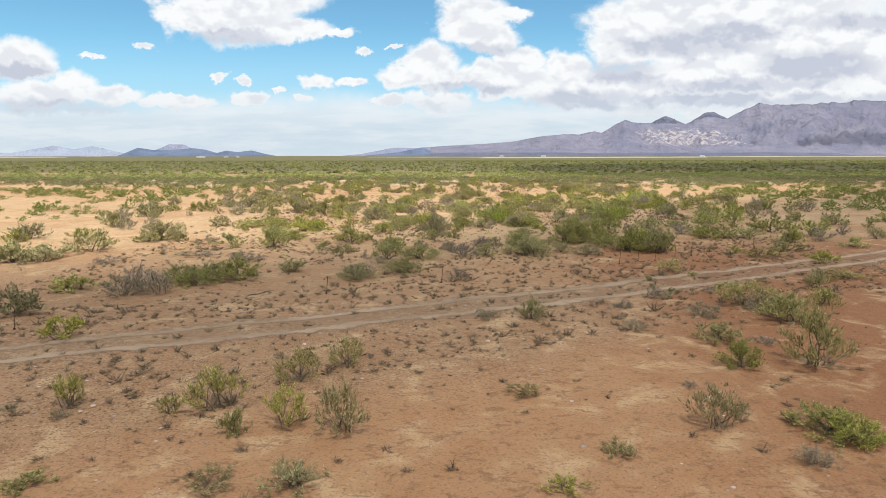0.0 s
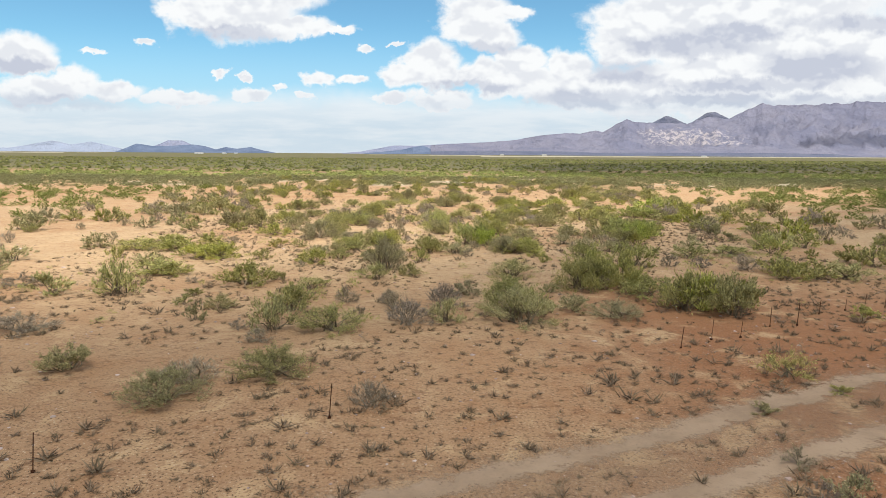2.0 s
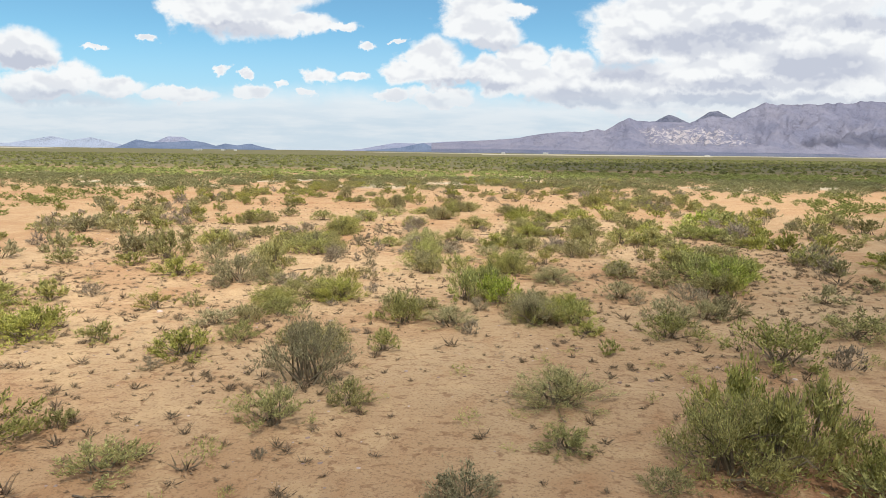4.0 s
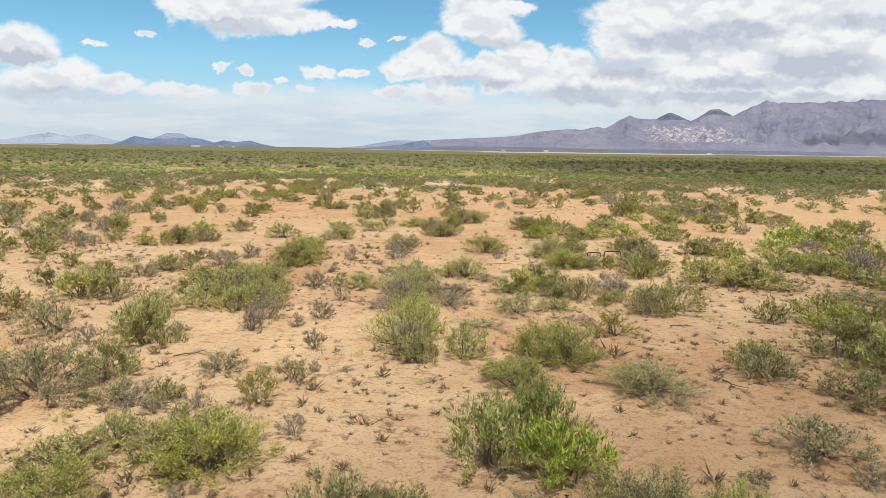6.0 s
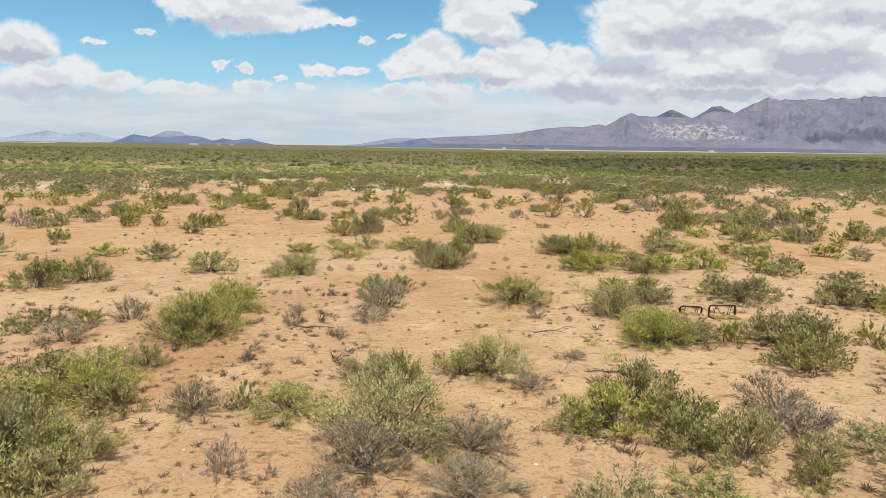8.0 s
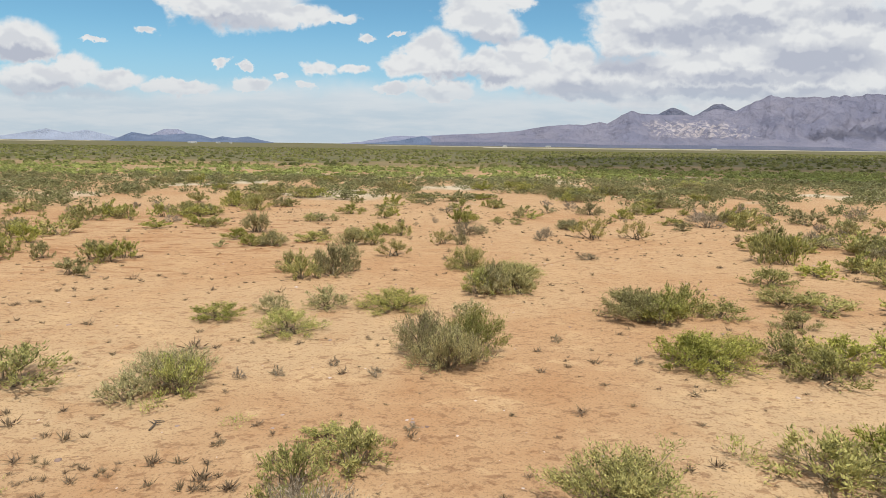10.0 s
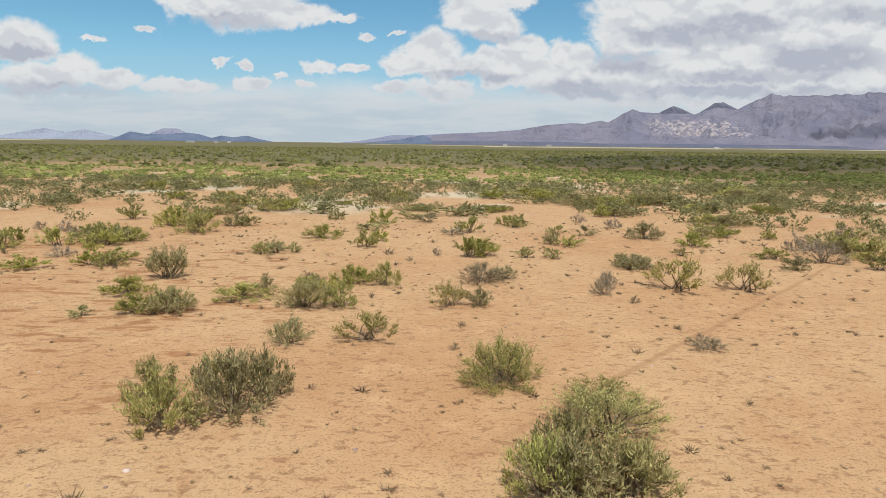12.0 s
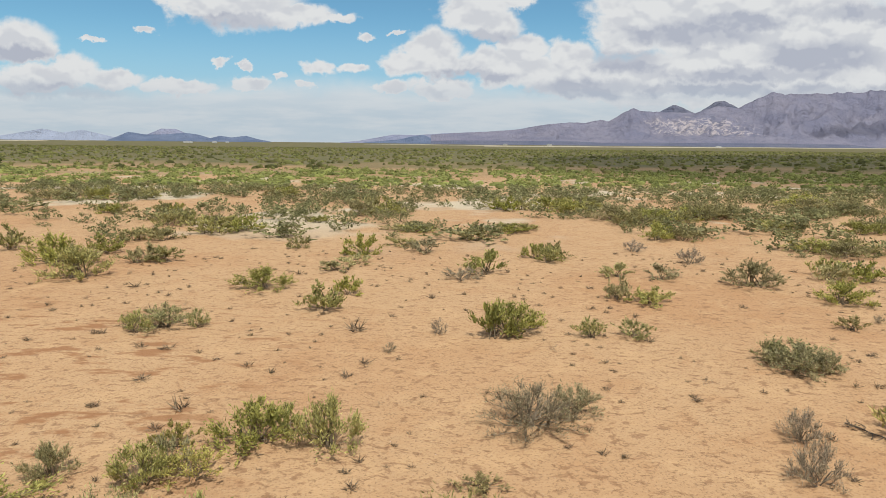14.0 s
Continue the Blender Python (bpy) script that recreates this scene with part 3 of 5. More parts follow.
def grow(seed, stems, sprays, leaves, leaf_len, leaf_wide, upright, bare):
    """Stem and leaf geometry of one shrub in a lumpy dome of radius 1: stems rise from the root crown and arch outwards, short sprays
    fork off their outer part, and small leaves crowd along each spray. Returns (stem verts, stem faces, leaf verts, leaf faces)."""
    r = np.random.default_rng(seed)
    sv, sf, lv, lf = [], [], [], []
    for i in range(stems):
        az = 2.39996 * i + r.normal(0, 0.3)
        lean = math.acos(1 - 0.92 * r.uniform(0.0, 1.0) ** 1.25) * (1 - 0.45 * upright)
        way = np.array([math.cos(az) * math.sin(lean), math.sin(az) * math.sin(lean), math.cos(lean)])
        reach = r.uniform(0.66, 0.86) * (1 + 0.20 * noise.noise(Vector(way * 1.9) + Vector((seed * 1.7, 0, 0))))
        root = np.array([r.normal(0, 0.12), r.normal(0, 0.12), -0.04])
        tip = way * reach
        tip[2] = max(tip[2], 0.08)
        mid = root + (tip - root) * np.array([0.40, 0.40, 0.56]) + r.normal(0, 0.045, 3)
        late = mid * 0.45 + tip * 0.55 + r.normal(0, 0.035, 3)
        pts = [root, mid, late, tip]
        if i % 3 == 0 or stems < 16:
            tube(pts, [0.024, 0.015, 0.009, 0.003], sv, sf)
        else:
            side, q = np.array([-way[1], way[0], 0.0]) * 0.007, len(sv)
            sv += [p + side * k for p in pts for k in (1, -1)]
            sf += [(q + 2 * k, q + 2 * k + 1, q + 2 * k + 3, q + 2 * k + 2) for k in range(3)]
        for fork in range(sprays):
            s = 3 * (bare + (1 - bare) * r.uniform(0.0, 1.0) ** 0.75)
            j = min(int(s), 2)
            a = pts[j] + (pts[j + 1] - pts[j]) * (s - j)
            out = way * 0.65 + np.array([0, 0, 0.60]) + r.normal(0, 0.45, 3)
            out /= np.linalg.norm(out)
            e = a + out * r.uniform(0.10, 0.27)
            e[2] = max(e[2], 0.03)
            q = len(sv)
            w = np.cross(out, (0.3, 0.5, 0.8))
            w *= 0.006 / (np.linalg.norm(w) + 1e-9)
            if fork % 3 == 0 or leaves < 5:
                sv += [a + w, a - w, e]
                sf.append((q, q + 1, q + 2))
            for _ in range(leaves):
                p = a + (e - a) * r.uniform(0.05, 1.1) + r.normal(0, 0.030, 3)
                p[2] = abs(p[2])
                d = 0.8 * out + np.array([0, 0, 0.35]) + r.normal(0, 0.42, 3)
                d /= np.linalg.norm(d)
                face = 0.8 * p + np.array([0, 0, 0.65]) + r.normal(0, 0.50, 3)
                w = np.cross(d, face)
                w /= np.linalg.norm(w) + 1e-9
                l, h = leaf_len * r.uniform(0.6, 1.4), leaf_wide * r.uniform(0.7, 1.3)
                q = len(lv)
                lv += [p - w * h, p + w * h, p + d * l]
                lf.append((q, q + 1, q + 2))
    return sv, sf, lv, lf


# three sizes of each kind: stems, sprays on each, leaves on a spray, leaf length, half leaf width, upright, bare share of a stem
HABIT = {"G": ((50, 13, 14, 0.050, 0.0082, 0.0, 0.26), (34, 9, 8, 0.086, 0.0165, 0.0, 0.26), (18, 8, 6, 0.120, 0.0310, 0.0, 0.2)),
         "B": ((54, 13, 14, 0.050, 0.0084, 0.0, 0.22), (34, 9, 8, 0.086, 0.0170, 0.0, 0.22), (18, 8, 6, 0.120, 0.0320, 0.0, 0.2)),
         "O": ((46, 13, 12, 0.047, 0.0076, 0.05, 0.30), (32, 8, 8, 0.084, 0.0150, 0.05, 0.30), (18, 7, 6, 0.115, 0.0290, 0.1, 0.25)),
         "D": ((50, 17, 4, 0.066, 0.0062, 0.0, 0.28), (34, 12, 4, 0.090, 0.0105, 0.0, 0.28), (20, 9, 4, 0.115, 0.0190, 0.1, 0.25)),
         "Y": ((36, 12, 10, 0.050, 0.0082, 0.30, 0.36), (24, 8, 7, 0.084, 0.0165, 0.30, 0.36), (15, 7, 6, 0.115, 0.0310, 0.3, 0.3))}
KIND = {"G": ("mesquite_shrub", "leafy green mesquite shrub on bare sand", "green mesquite shrubs"),
        "B": ("mesquite_shrub", "fresh bright green leafy shrub on sand", "bright green shrubs"),
        "O": ("creosote_shrub", "grey-green creosote shrub with bare stems showing", "grey-green creosote shrubs"),
        "D": ("dry_shrub", "dry grey-brown twiggy shrub with few leaves", "dry grey shrubs"),
        "Y": ("creosote_shrub", "sparse yellow-green upright creosote shrub", "yellow-green creosote shrubs")}
FORMS = {}


def form(kind, size, i):
    """The shared stem and leaf meshes of one growth form."""
    key = (kind, size, i)
    if key not in FORMS:
        sv, sf, lv, lf = grow(100 * "GBODY".index(kind) + 10 * size + i + 1, *HABIT[kind][size])
        FORMS[key] = (mesh_of("trunk", sv, sf, DRYBARK if kind == "D" else BARK), mesh_of("crown", lv, lf, LEAF[kind]))
    return FORMS[key]


def shrub(kind, x, y, wide, high):
    """One shrub rooted at (x, y), so wide and so high."""
    name, label, group = KIND[kind]
    high = min(high, (1.15 if kind == "Y" else 0.88) * wide)
    grow_out = {"Y": 0.90, "D": 0.70}.get(kind, 0.75)
    thing = new(name)
    # a very broad shrub is a clump of stools that have grown together
    stools = [(0.0, 0.0, 1.0)]
    if wide > 3.3:
        a = rng.uniform(0, 6.28)
        stools = [(0.42 * math.cos(a + 2.1 * k) * rng.uniform(0.7, 1.1), 0.42 * math.sin(a + 2.1 * k) * rng.uniform(0.7, 1.1), rng.uniform(0.55, 0.66)) for k in range(3)]
    span = wide * stools[0][2]
    reach = span / max(14.0, abs(x - 3) / 0.6, y - 131.0)      # how large it gets as the flight passes it
    size = 0 if reach > 0.15 else 1 if reach > 0.066 else 2
    for dx, dy, k in stools:
        stems, leaves = form(kind, size, int(rng.integers(0, 6)))
        for ob in (part("trunk", stems, thing), part("crown", leaves, thing)):
            ob.matrix_basis = Matrix.LocRotScale((dx, dy, 0), Euler((0, 0, rng.uniform(0, 6.28) if len(stools) > 1 else 0)), (k, k, 1 if k == 1 else rng.uniform(0.85, 1.05)))
    words = "small low " if wide < 0.9 else "broad spreading " if wide > 3.0 else ""
    tagged(thing, words + label, "shrub", group)
    thing.matrix_basis = Matrix.LocRotScale((x, y, on(x, y) - 0.01), Euler((0, 0, rng.uniform(0, 6.28))), (wide * grow_out, wide * grow_out, high * 1.12))
    return thing


# the shrubs along the flight, from south to north
shrub("Y", 2.70, 12.79, 0.81, 0.26)
shrub("Y", -5.17, 12.86, 1.01, 0.36)
shrub("G", -9.27, 12.87, 1.01, 0.29)
shrub("O", -3.36, 12.94, 1.22, 0.53)
shrub("D", 8.82, 13.82, 0.98, 0.46)
shrub("G", 4.34, 14.41, 0.74, 0.34)
shrub("G", 10.58, 15.07, 1.46, 0.68)
shrub("G", 10.35, 15.61, 1.79, 0.63)
shrub("G", -5.60, 15.69, 0.74, 0.68)
shrub("Y", -2.72, 15.70, 1.16, 1.34)
shrub("Y", 7.41, 16.00, 1.18, 1.09)
shrub("Y", -4.28, 16.17, 1.07, 1.05)
shrub("D", -10.89, 16.67, 0.64, 0.22)
shrub("D", 8.53, 16.85, 0.58, 0.34)
shrub("Y", -7.90, 16.99, 0.65, 0.52)
shrub("D", -12.70, 17.22, 0.49, 0.20)
shrub("Y", -6.76, 17.43, 1.35, 1.27)
shrub("Y", -11.03, 17.44, 0.89, 1.02)
shrub("Y", 2.44, 18.18, 0.78, 0.40)
shrub("D", 7.83, 18.85, 0.54, 0.23)
shrub("Y", -4.79, 19.77, 1.37, 1.06)
shrub("G", 10.42, 20.89, 1.29, 0.83)
shrub("Y", 13.13, 21.10, 1.77, 2.00)
shrub("Y", -3.41, 21.19, 1.14, 1.10)
shrub("D", 12.63, 23.58, 1.00, 0.30)
shrub("G", 10.98, 23.97, 1.64, 0.68)
shrub("Y", -15.55, 24.47, 1.34, 0.92)
shrub("D", 8.15, 25.82, 1.29, 0.44)
shrub("G", 15.58, 27.19, 2.45, 1.23)
shrub("G", 4.03, 27.60, 1.06, 0.96)
shrub("D", 1.98, 27.91, 1.28, 0.36)
shrub("D", 12.19, 28.25, 1.51, 0.62)
shrub("G", -20.12, 28.48, 2.00, 1.32)
shrub("D", 15.41, 29.41, 1.59, 0.91)
shrub("D", 8.90, 29.83, 0.97, 0.36)
shrub("Y", 15.11, 30.19, 2.27, 1.17)
shrub("G", 19.15, 30.34, 1.39, 0.87)
shrub("D", 4.41, 30.57, 0.79, 0.21)
shrub("D", 11.28, 32.05, 0.64, 0.44)
shrub("O", 11.97, 32.14, 0.88, 0.52)
shrub("D", 14.43, 32.80, 0.73, 0.41)
shrub("D", -16.70, 33.56, 3.43, 1.32)
shrub("D", 11.63, 33.56, 0.76, 0.45)
shrub("G", -20.81, 34.19, 2.38, 0.77)
shrub("O", 16.09, 34.26, 1.43, 0.33)
shrub("G", 21.22, 34.50, 0.90, 0.98)
shrub("O", 21.96, 35.79, 1.09, 1.12)
shrub("O", -14.74, 36.55, 3.73, 1.17)
shrub("G", 12.36, 36.60, 0.80, 0.25)
shrub("D", 0.95, 37.13, 1.35, 0.77)
shrub("O", -5.35, 37.36, 2.11, 1.04)
shrub("G", -12.70, 37.51, 2.60, 1.32)
shrub("Y", 24.65, 37.66, 2.44, 0.37)
shrub("G", 15.63, 38.23, 0.64, 0.25)
shrub("D", -12.19, 38.92, 1.33, 0.35)
shrub("D", -5.18, 38.97, 1.99, 0.78)
shrub("G", -2.67, 39.68, 2.19, 0.93)
shrub("Y", 14.72, 39.72, 1.37, 0.82)
shrub("G", -9.85, 40.10, 1.71, 0.84)
shrub("Y", 26.57, 42.86, 1.62, 0.89)
shrub("D", -23.85, 43.43, 2.01, 0.60)
shrub("D", -4.38, 43.65, 1.27, 0.46)
shrub("D", -14.52, 44.53, 2.61, 0.68)
shrub("O", -1.71, 45.22, 2.56, 1.03)
shrub("O", -4.15, 45.35, 1.94, 1.37)
shrub("D", -5.72, 45.50, 0.91, 0.38)
shrub("O", -30.05, 45.56, 4.62, 1.21)
shrub("Y", 23.79, 45.56, 2.06, 0.60)
shrub("D", 1.53, 46.38, 2.10, 1.07)
shrub("O", 3.26, 46.58, 1.50, 1.03)
shrub("O", 6.51, 46.79, 3.14, 1.43)
shrub("O", -8.14, 46.85, 0.92, 0.78)
shrub("D", -19.06, 47.29, 2.81, 0.32)
shrub("D", -0.78, 47.63, 0.60, 0.46)
shrub("G", 22.72, 47.74, 1.35, 0.53)
shrub("O", 11.18, 47.79, 2.11, 0.81)
shrub("O", 7.24, 48.55, 1.89, 1.19)
shrub("G", -4.16, 48.71, 2.07, 1.16)
shrub("O", 9.45, 48.79, 1.54, 0.82)
shrub("O", 6.32, 49.02, 2.81, 1.48)
shrub("G", 14.89, 49.03, 2.11, 1.77)
shrub("G", -7.81, 49.14, 1.40, 0.63)
shrub("O", 27.65, 49.15, 2.49, 0.77)
shrub("D", 0.60, 49.20, 1.04, 0.99)
shrub("G", 16.62, 49.31, 4.01, 1.90)
shrub("O", -28.25, 49.51, 3.19, 1.90)
shrub("O", -9.78, 49.60, 0.91, 0.52)
shrub("D", 3.17, 49.62, 1.81, 1.16)
shrub("G", 17.89, 49.84, 1.51, 1.33)
shrub("D", 0.24, 50.22, 0.97, 0.58)
shrub("O", -4.34, 50.30, 1.56, 0.76)
shrub("D", -1.85, 50.49, 1.16, 0.84)
shrub("O", 34.15, 51.13, 2.12, 0.74)
shrub("G", -10.05, 51.69, 0.97, 0.43)
shrub("G", 15.65, 51.81, 1.68, 0.92)
shrub("O", 13.89, 51.90, 2.72, 1.02)
shrub("O", -17.90, 51.99, 1.96, 1.10)
shrub("O", -14.35, 52.12, 2.35, 1.82)
shrub("O", 4.33, 52.52, 1.74, 0.74)
shrub("O", 9.02, 53.09, 1.11, 0.52)
shrub("G", 13.81, 53.13, 1.39, 1.29)
shrub("O", -4.23, 53.69, 1.80, 0.69)
shrub("D", -20.75, 53.89, 2.13, 0.67)
shrub("G", 10.94, 54.12, 2.70, 1.90)
shrub("D", -0.73, 54.32, 0.42, 0.31)
shrub("O", 16.10, 54.63, 1.32, 0.64)
shrub("G", -8.13, 54.72, 2.78, 1.21)
shrub("G", 12.50, 55.02, 3.66, 1.90)
shrub("O", 7.01, 55.14, 1.52, 0.55)
shrub("O", -26.34, 55.19, 2.49, 0.87)
shrub("D", -11.57, 55.29, 1.01, 0.37)
shrub("G", -6.68, 55.89, 0.94, 0.52)
shrub("O", -0.95, 56.42, 1.74, 0.96)
shrub("G", -13.94, 57.86, 2.32, 0.71)
shrub("G", 0.96, 57.87, 1.26, 0.78)
shrub("O", 28.49, 57.87, 3.21, 1.02)
shrub("G", 25.12, 57.94, 3.53, 1.19)
shrub("O", -15.07, 58.26, 3.14, 0.89)
shrub("O", 7.43, 58.26, 2.75, 0.97)
shrub("O", -0.78, 59.79, 2.69, 2.00)
shrub("G", 25.06, 60.03, 1.14, 1.34)
shrub("D", 23.50, 60.67, 2.35, 0.92)
shrub("D", -6.45, 60.75, 0.80, 0.46)
shrub("D", 20.64, 61.30, 1.47, 0.75)
shrub("G", -16.92, 61.55, 1.98, 0.88)
shrub("D", 18.67, 61.74, 1.38, 0.91)
shrub("O", 16.41, 62.28, 3.09, 1.52)
shrub("G", -6.01, 62.34, 2.03, 1.02)
shrub("O", -27.21, 62.58, 2.81, 1.01)
shrub("O", 10.27, 63.02, 0.81, 0.62)
shrub("G", -0.77, 63.05, 2.11, 1.19)
shrub("O", 1.50, 63.23, 1.04, 1.05)
shrub("G", -20.56, 63.91, 1.29, 0.85)
shrub("G", -10.07, 64.09, 1.43, 0.74)
shrub("G", -13.71, 64.35, 3.72, 1.14)
shrub("G", -2.17, 64.43, 1.75, 0.69)
shrub("O", -4.50, 64.45, 1.48, 0.86)
shrub("G", -16.52, 65.31, 1.24, 0.52)
shrub("O", 13.44, 65.42, 2.15, 1.07)
shrub("D", 4.98, 65.56, 0.89, 0.67)
shrub("G", 10.04, 65.71, 1.23, 0.50)
shrub("O", 21.73, 65.76, 2.92, 1.04)
shrub("D", -0.07, 65.81, 0.55, 0.20)
shrub("D", -2.12, 66.69, 0.47, 0.25)
shrub("O", -6.34, 66.76, 1.90, 0.64)
shrub("O", 25.22, 66.90, 3.23, 0.70)
shrub("O", 4.08, 67.16, 2.25, 0.77)
shrub("G", -5.08, 67.30, 1.21, 0.92)
shrub("O", 9.81, 67.41, 1.83, 1.10)
shrub("O", 7.85, 67.50, 2.14, 1.35)
shrub("G", 1.93, 67.64, 1.98, 1.33)
shrub("O", 28.68, 67.74, 2.31, 1.68)
shrub("O", 14.24, 67.80, 2.18, 1.25)
shrub("O", 0.53, 68.32, 0.71, 0.37)
shrub("O", -3.78, 68.57, 2.02, 0.85)
shrub("O", 16.35, 68.63, 1.47, 0.88)
shrub("G", 8.68, 68.73, 3.71, 1.05)
shrub("Y", -10.21, 69.20, 1.51, 0.78)
shrub("G", 17.46, 69.30, 2.07, 0.92)
shrub("O", 1.67, 69.48, 1.84, 1.05)
shrub("G", -19.77, 69.59, 5.21, 0.91)
shrub("D", 5.54, 69.73, 1.11, 0.64)
shrub("O", 3.14, 69.88, 1.15, 0.56)
shrub("D", 7.79, 69.99, 1.05, 0.67)
shrub("G", 2.25, 70.04, 1.41, 0.44)
shrub("G", -4.67, 70.12, 2.11, 0.94)
shrub("G", -8.73, 70.15, 1.06, 0.65)
shrub("D", -1.87, 70.61, 0.65, 0.36)
shrub("G", -16.38, 70.83, 2.01, 1.05)
shrub("D", 11.13, 71.39, 0.71, 0.39)
shrub("D", 13.92, 71.56, 1.10, 0.46)
shrub("G", -5.17, 71.75, 2.10, 0.64)
shrub("G", -1.78, 71.93, 2.41, 1.29)
shrub("O", 24.20, 72.01, 1.99, 0.90)
shrub("D", -14.87, 72.03, 1.33, 0.69)
shrub("B", 5.99, 72.29, 3.37, 1.60)
shrub("G", -2.67, 72.57, 2.84, 1.05)
shrub("D", 17.05, 72.73, 2.16, 0.90)
shrub("O", -4.41, 72.83, 1.05, 1.01)
shrub("O", 13.44, 72.95, 2.10, 0.95)
shrub("G", 19.74, 73.47, 1.45, 1.26)
shrub("D", -0.13, 73.55, 0.83, 0.58)
shrub("G", 19.15, 74.47, 2.37, 1.27)
shrub("D", -9.22, 74.61, 1.17, 0.50)
shrub("D", -3.35, 75.29, 0.88, 0.49)
shrub("O", -6.69, 75.39, 0.85, 0.40)
shrub("D", -5.12, 75.57, 1.93, 0.67)
shrub("O", -5.81, 75.57, 1.28, 0.68)
shrub("Y", -1.68, 75.69, 1.17, 0.94)
shrub("G", 35.01, 75.73, 2.73, 2.00)
shrub("O", 29.29, 75.78, 2.01, 0.72)
shrub("G", -4.45, 75.79, 0.91, 0.61)
shrub("O", -8.40, 75.93, 3.08, 1.69)
shrub("G", 16.90, 76.46, 2.19, 0.91)
shrub("O", 10.53, 76.82, 2.45, 0.98)
shrub("B", 20.61, 77.23, 5.16, 1.90)
shrub("G", 6.35, 77.48, 2.43, 0.84)
shrub("Y", -1.08, 77.53, 1.22, 0.75)
shrub("G", -7.24, 77.56, 1.61, 1.22)
shrub("O", -6.79, 77.91, 0.90, 0.98)
shrub("G", -12.92, 77.99, 2.60, 1.08)
shrub("G", 10.27, 78.04, 2.28, 0.20)
shrub("O", -3.71, 78.32, 1.55, 0.69)
shrub("O", -2.24, 78.41, 0.57, 0.21)
shrub("O", 14.98, 78.48, 1.90, 1.19)
shrub("D", -0.61, 78.63, 0.48, 0.45)
shrub("D", 0.48, 78.77, 0.60, 0.20)
shrub("G", 15.25, 79.50, 1.86, 0.89)
shrub("G", 3.05, 79.56, 1.18, 1.46)
shrub("G", 8.40, 79.76, 2.13, 1.43)
shrub("O", 4.71, 80.29, 1.77, 1.19)
shrub("O", 2.51, 80.30, 1.83, 1.60)
shrub("G", 7.70, 80.43, 2.53, 1.35)
shrub("G", 22.44, 80.51, 4.05, 1.19)
shrub("G", 19.39, 80.91, 3.17, 1.41)
shrub("D", -9.80, 80.95, 1.06, 0.81)
shrub("D", -1.13, 81.11, 0.83, 0.96)
shrub("G", -7.64, 81.34, 2.19, 1.90)
shrub("G", -17.53, 81.63, 1.85, 0.89)
shrub("O", -22.30, 81.83, 1.95, 1.09)
shrub("D", -6.84, 82.13, 0.82, 0.64)
shrub("O", 2.45, 82.16, 2.73, 2.00)
shrub("O", -12.12, 82.28, 2.00, 1.42)
shrub("O", -8.42, 82.36, 2.39, 1.34)
shrub("O", 3.03, 83.23, 1.25, 1.22)
shrub("D", -4.17, 83.40, 1.33, 1.04)
shrub("Y", 10.95, 83.49, 1.76, 0.95)
shrub("G", 35.75, 83.85, 3.20, 1.02)
shrub("D", -2.47, 84.16, 0.69, 0.78)
shrub("G", -16.08, 84.27, 2.73, 1.88)
shrub("O", 5.57, 84.49, 1.94, 0.28)
shrub("G", 21.97, 84.90, 4.58, 1.30)
shrub("D", -4.19, 85.33, 1.85, 1.03)
shrub("D", -1.71, 85.44, 1.12, 0.89)
shrub("D", 10.17, 85.67, 1.37, 0.30)
shrub("G", 18.88, 85.67, 1.37, 1.09)
shrub("O", -9.52, 86.40, 2.26, 1.07)
shrub("G", 13.65, 86.92, 1.86, 1.35)
shrub("O", 7.34, 87.19, 2.04, 0.90)
shrub("D", 1.06, 87.41, 1.79, 0.68)
shrub("G", -4.83, 87.62, 1.89, 1.03)
shrub("G", -19.68, 87.64, 4.01, 1.52)
shrub("O", -6.79, 87.71, 3.55, 1.52)
shrub("O", 9.33, 87.98, 2.08, 0.41)
shrub("G", 14.98, 88.01, 2.84, 1.43)
shrub("D", 4.25, 88.19, 2.29, 0.63)
shrub("G", 12.03, 88.80, 1.03, 0.55)
shrub("D", -1.35, 88.83, 0.90, 0.82)
shrub("G", -13.01, 88.83, 1.79, 1.23)
shrub("D", -0.28, 88.87, 0.27, 0.26)
shrub("G", -14.47, 88.93, 2.49, 1.62)
shrub("D", 1.73, 89.17, 2.52, 1.17)
shrub("G", -5.21, 89.30, 2.26, 0.99)
shrub("G", 12.79, 89.87, 1.21, 0.71)
shrub("G", -6.49, 89.92, 1.64, 1.78)
shrub("G", 11.01, 89.94, 1.46, 1.28)
shrub("D", 4.40, 90.15, 2.48, 0.70)
shrub("O", 2.80, 90.15, 1.98, 0.73)
shrub("O", 9.91, 90.20, 1.61, 1.01)
shrub("G", -8.83, 90.39, 2.85, 1.22)
shrub("G", 26.37, 90.41, 3.23, 0.53)
shrub("O", 14.67, 90.44, 2.05, 0.73)
shrub("O", 2.14, 91.09, 3.08, 1.46)
shrub("O", -17.71, 91.18, 2.05, 0.92)
shrub("O", 7.31, 91.31, 1.74, 0.74)
shrub("D", 13.22, 91.47, 2.29, 0.84)
shrub("G", 9.22, 91.83, 3.69, 1.30)
shrub("Y", 17.96, 92.03, 1.41, 0.54)
shrub("D", -3.40, 92.22, 1.71, 0.96)
shrub("G", -5.65, 92.28, 1.57, 1.13)
shrub("O", -0.64, 92.32, 2.15, 0.76)
shrub("O", 23.32, 92.66, 1.81, 0.80)
shrub("O", -2.08, 92.75, 0.88, 1.32)
shrub("D", 6.80, 92.96, 0.36, 0.26)
shrub("G", 31.71, 93.10, 3.83, 1.11)
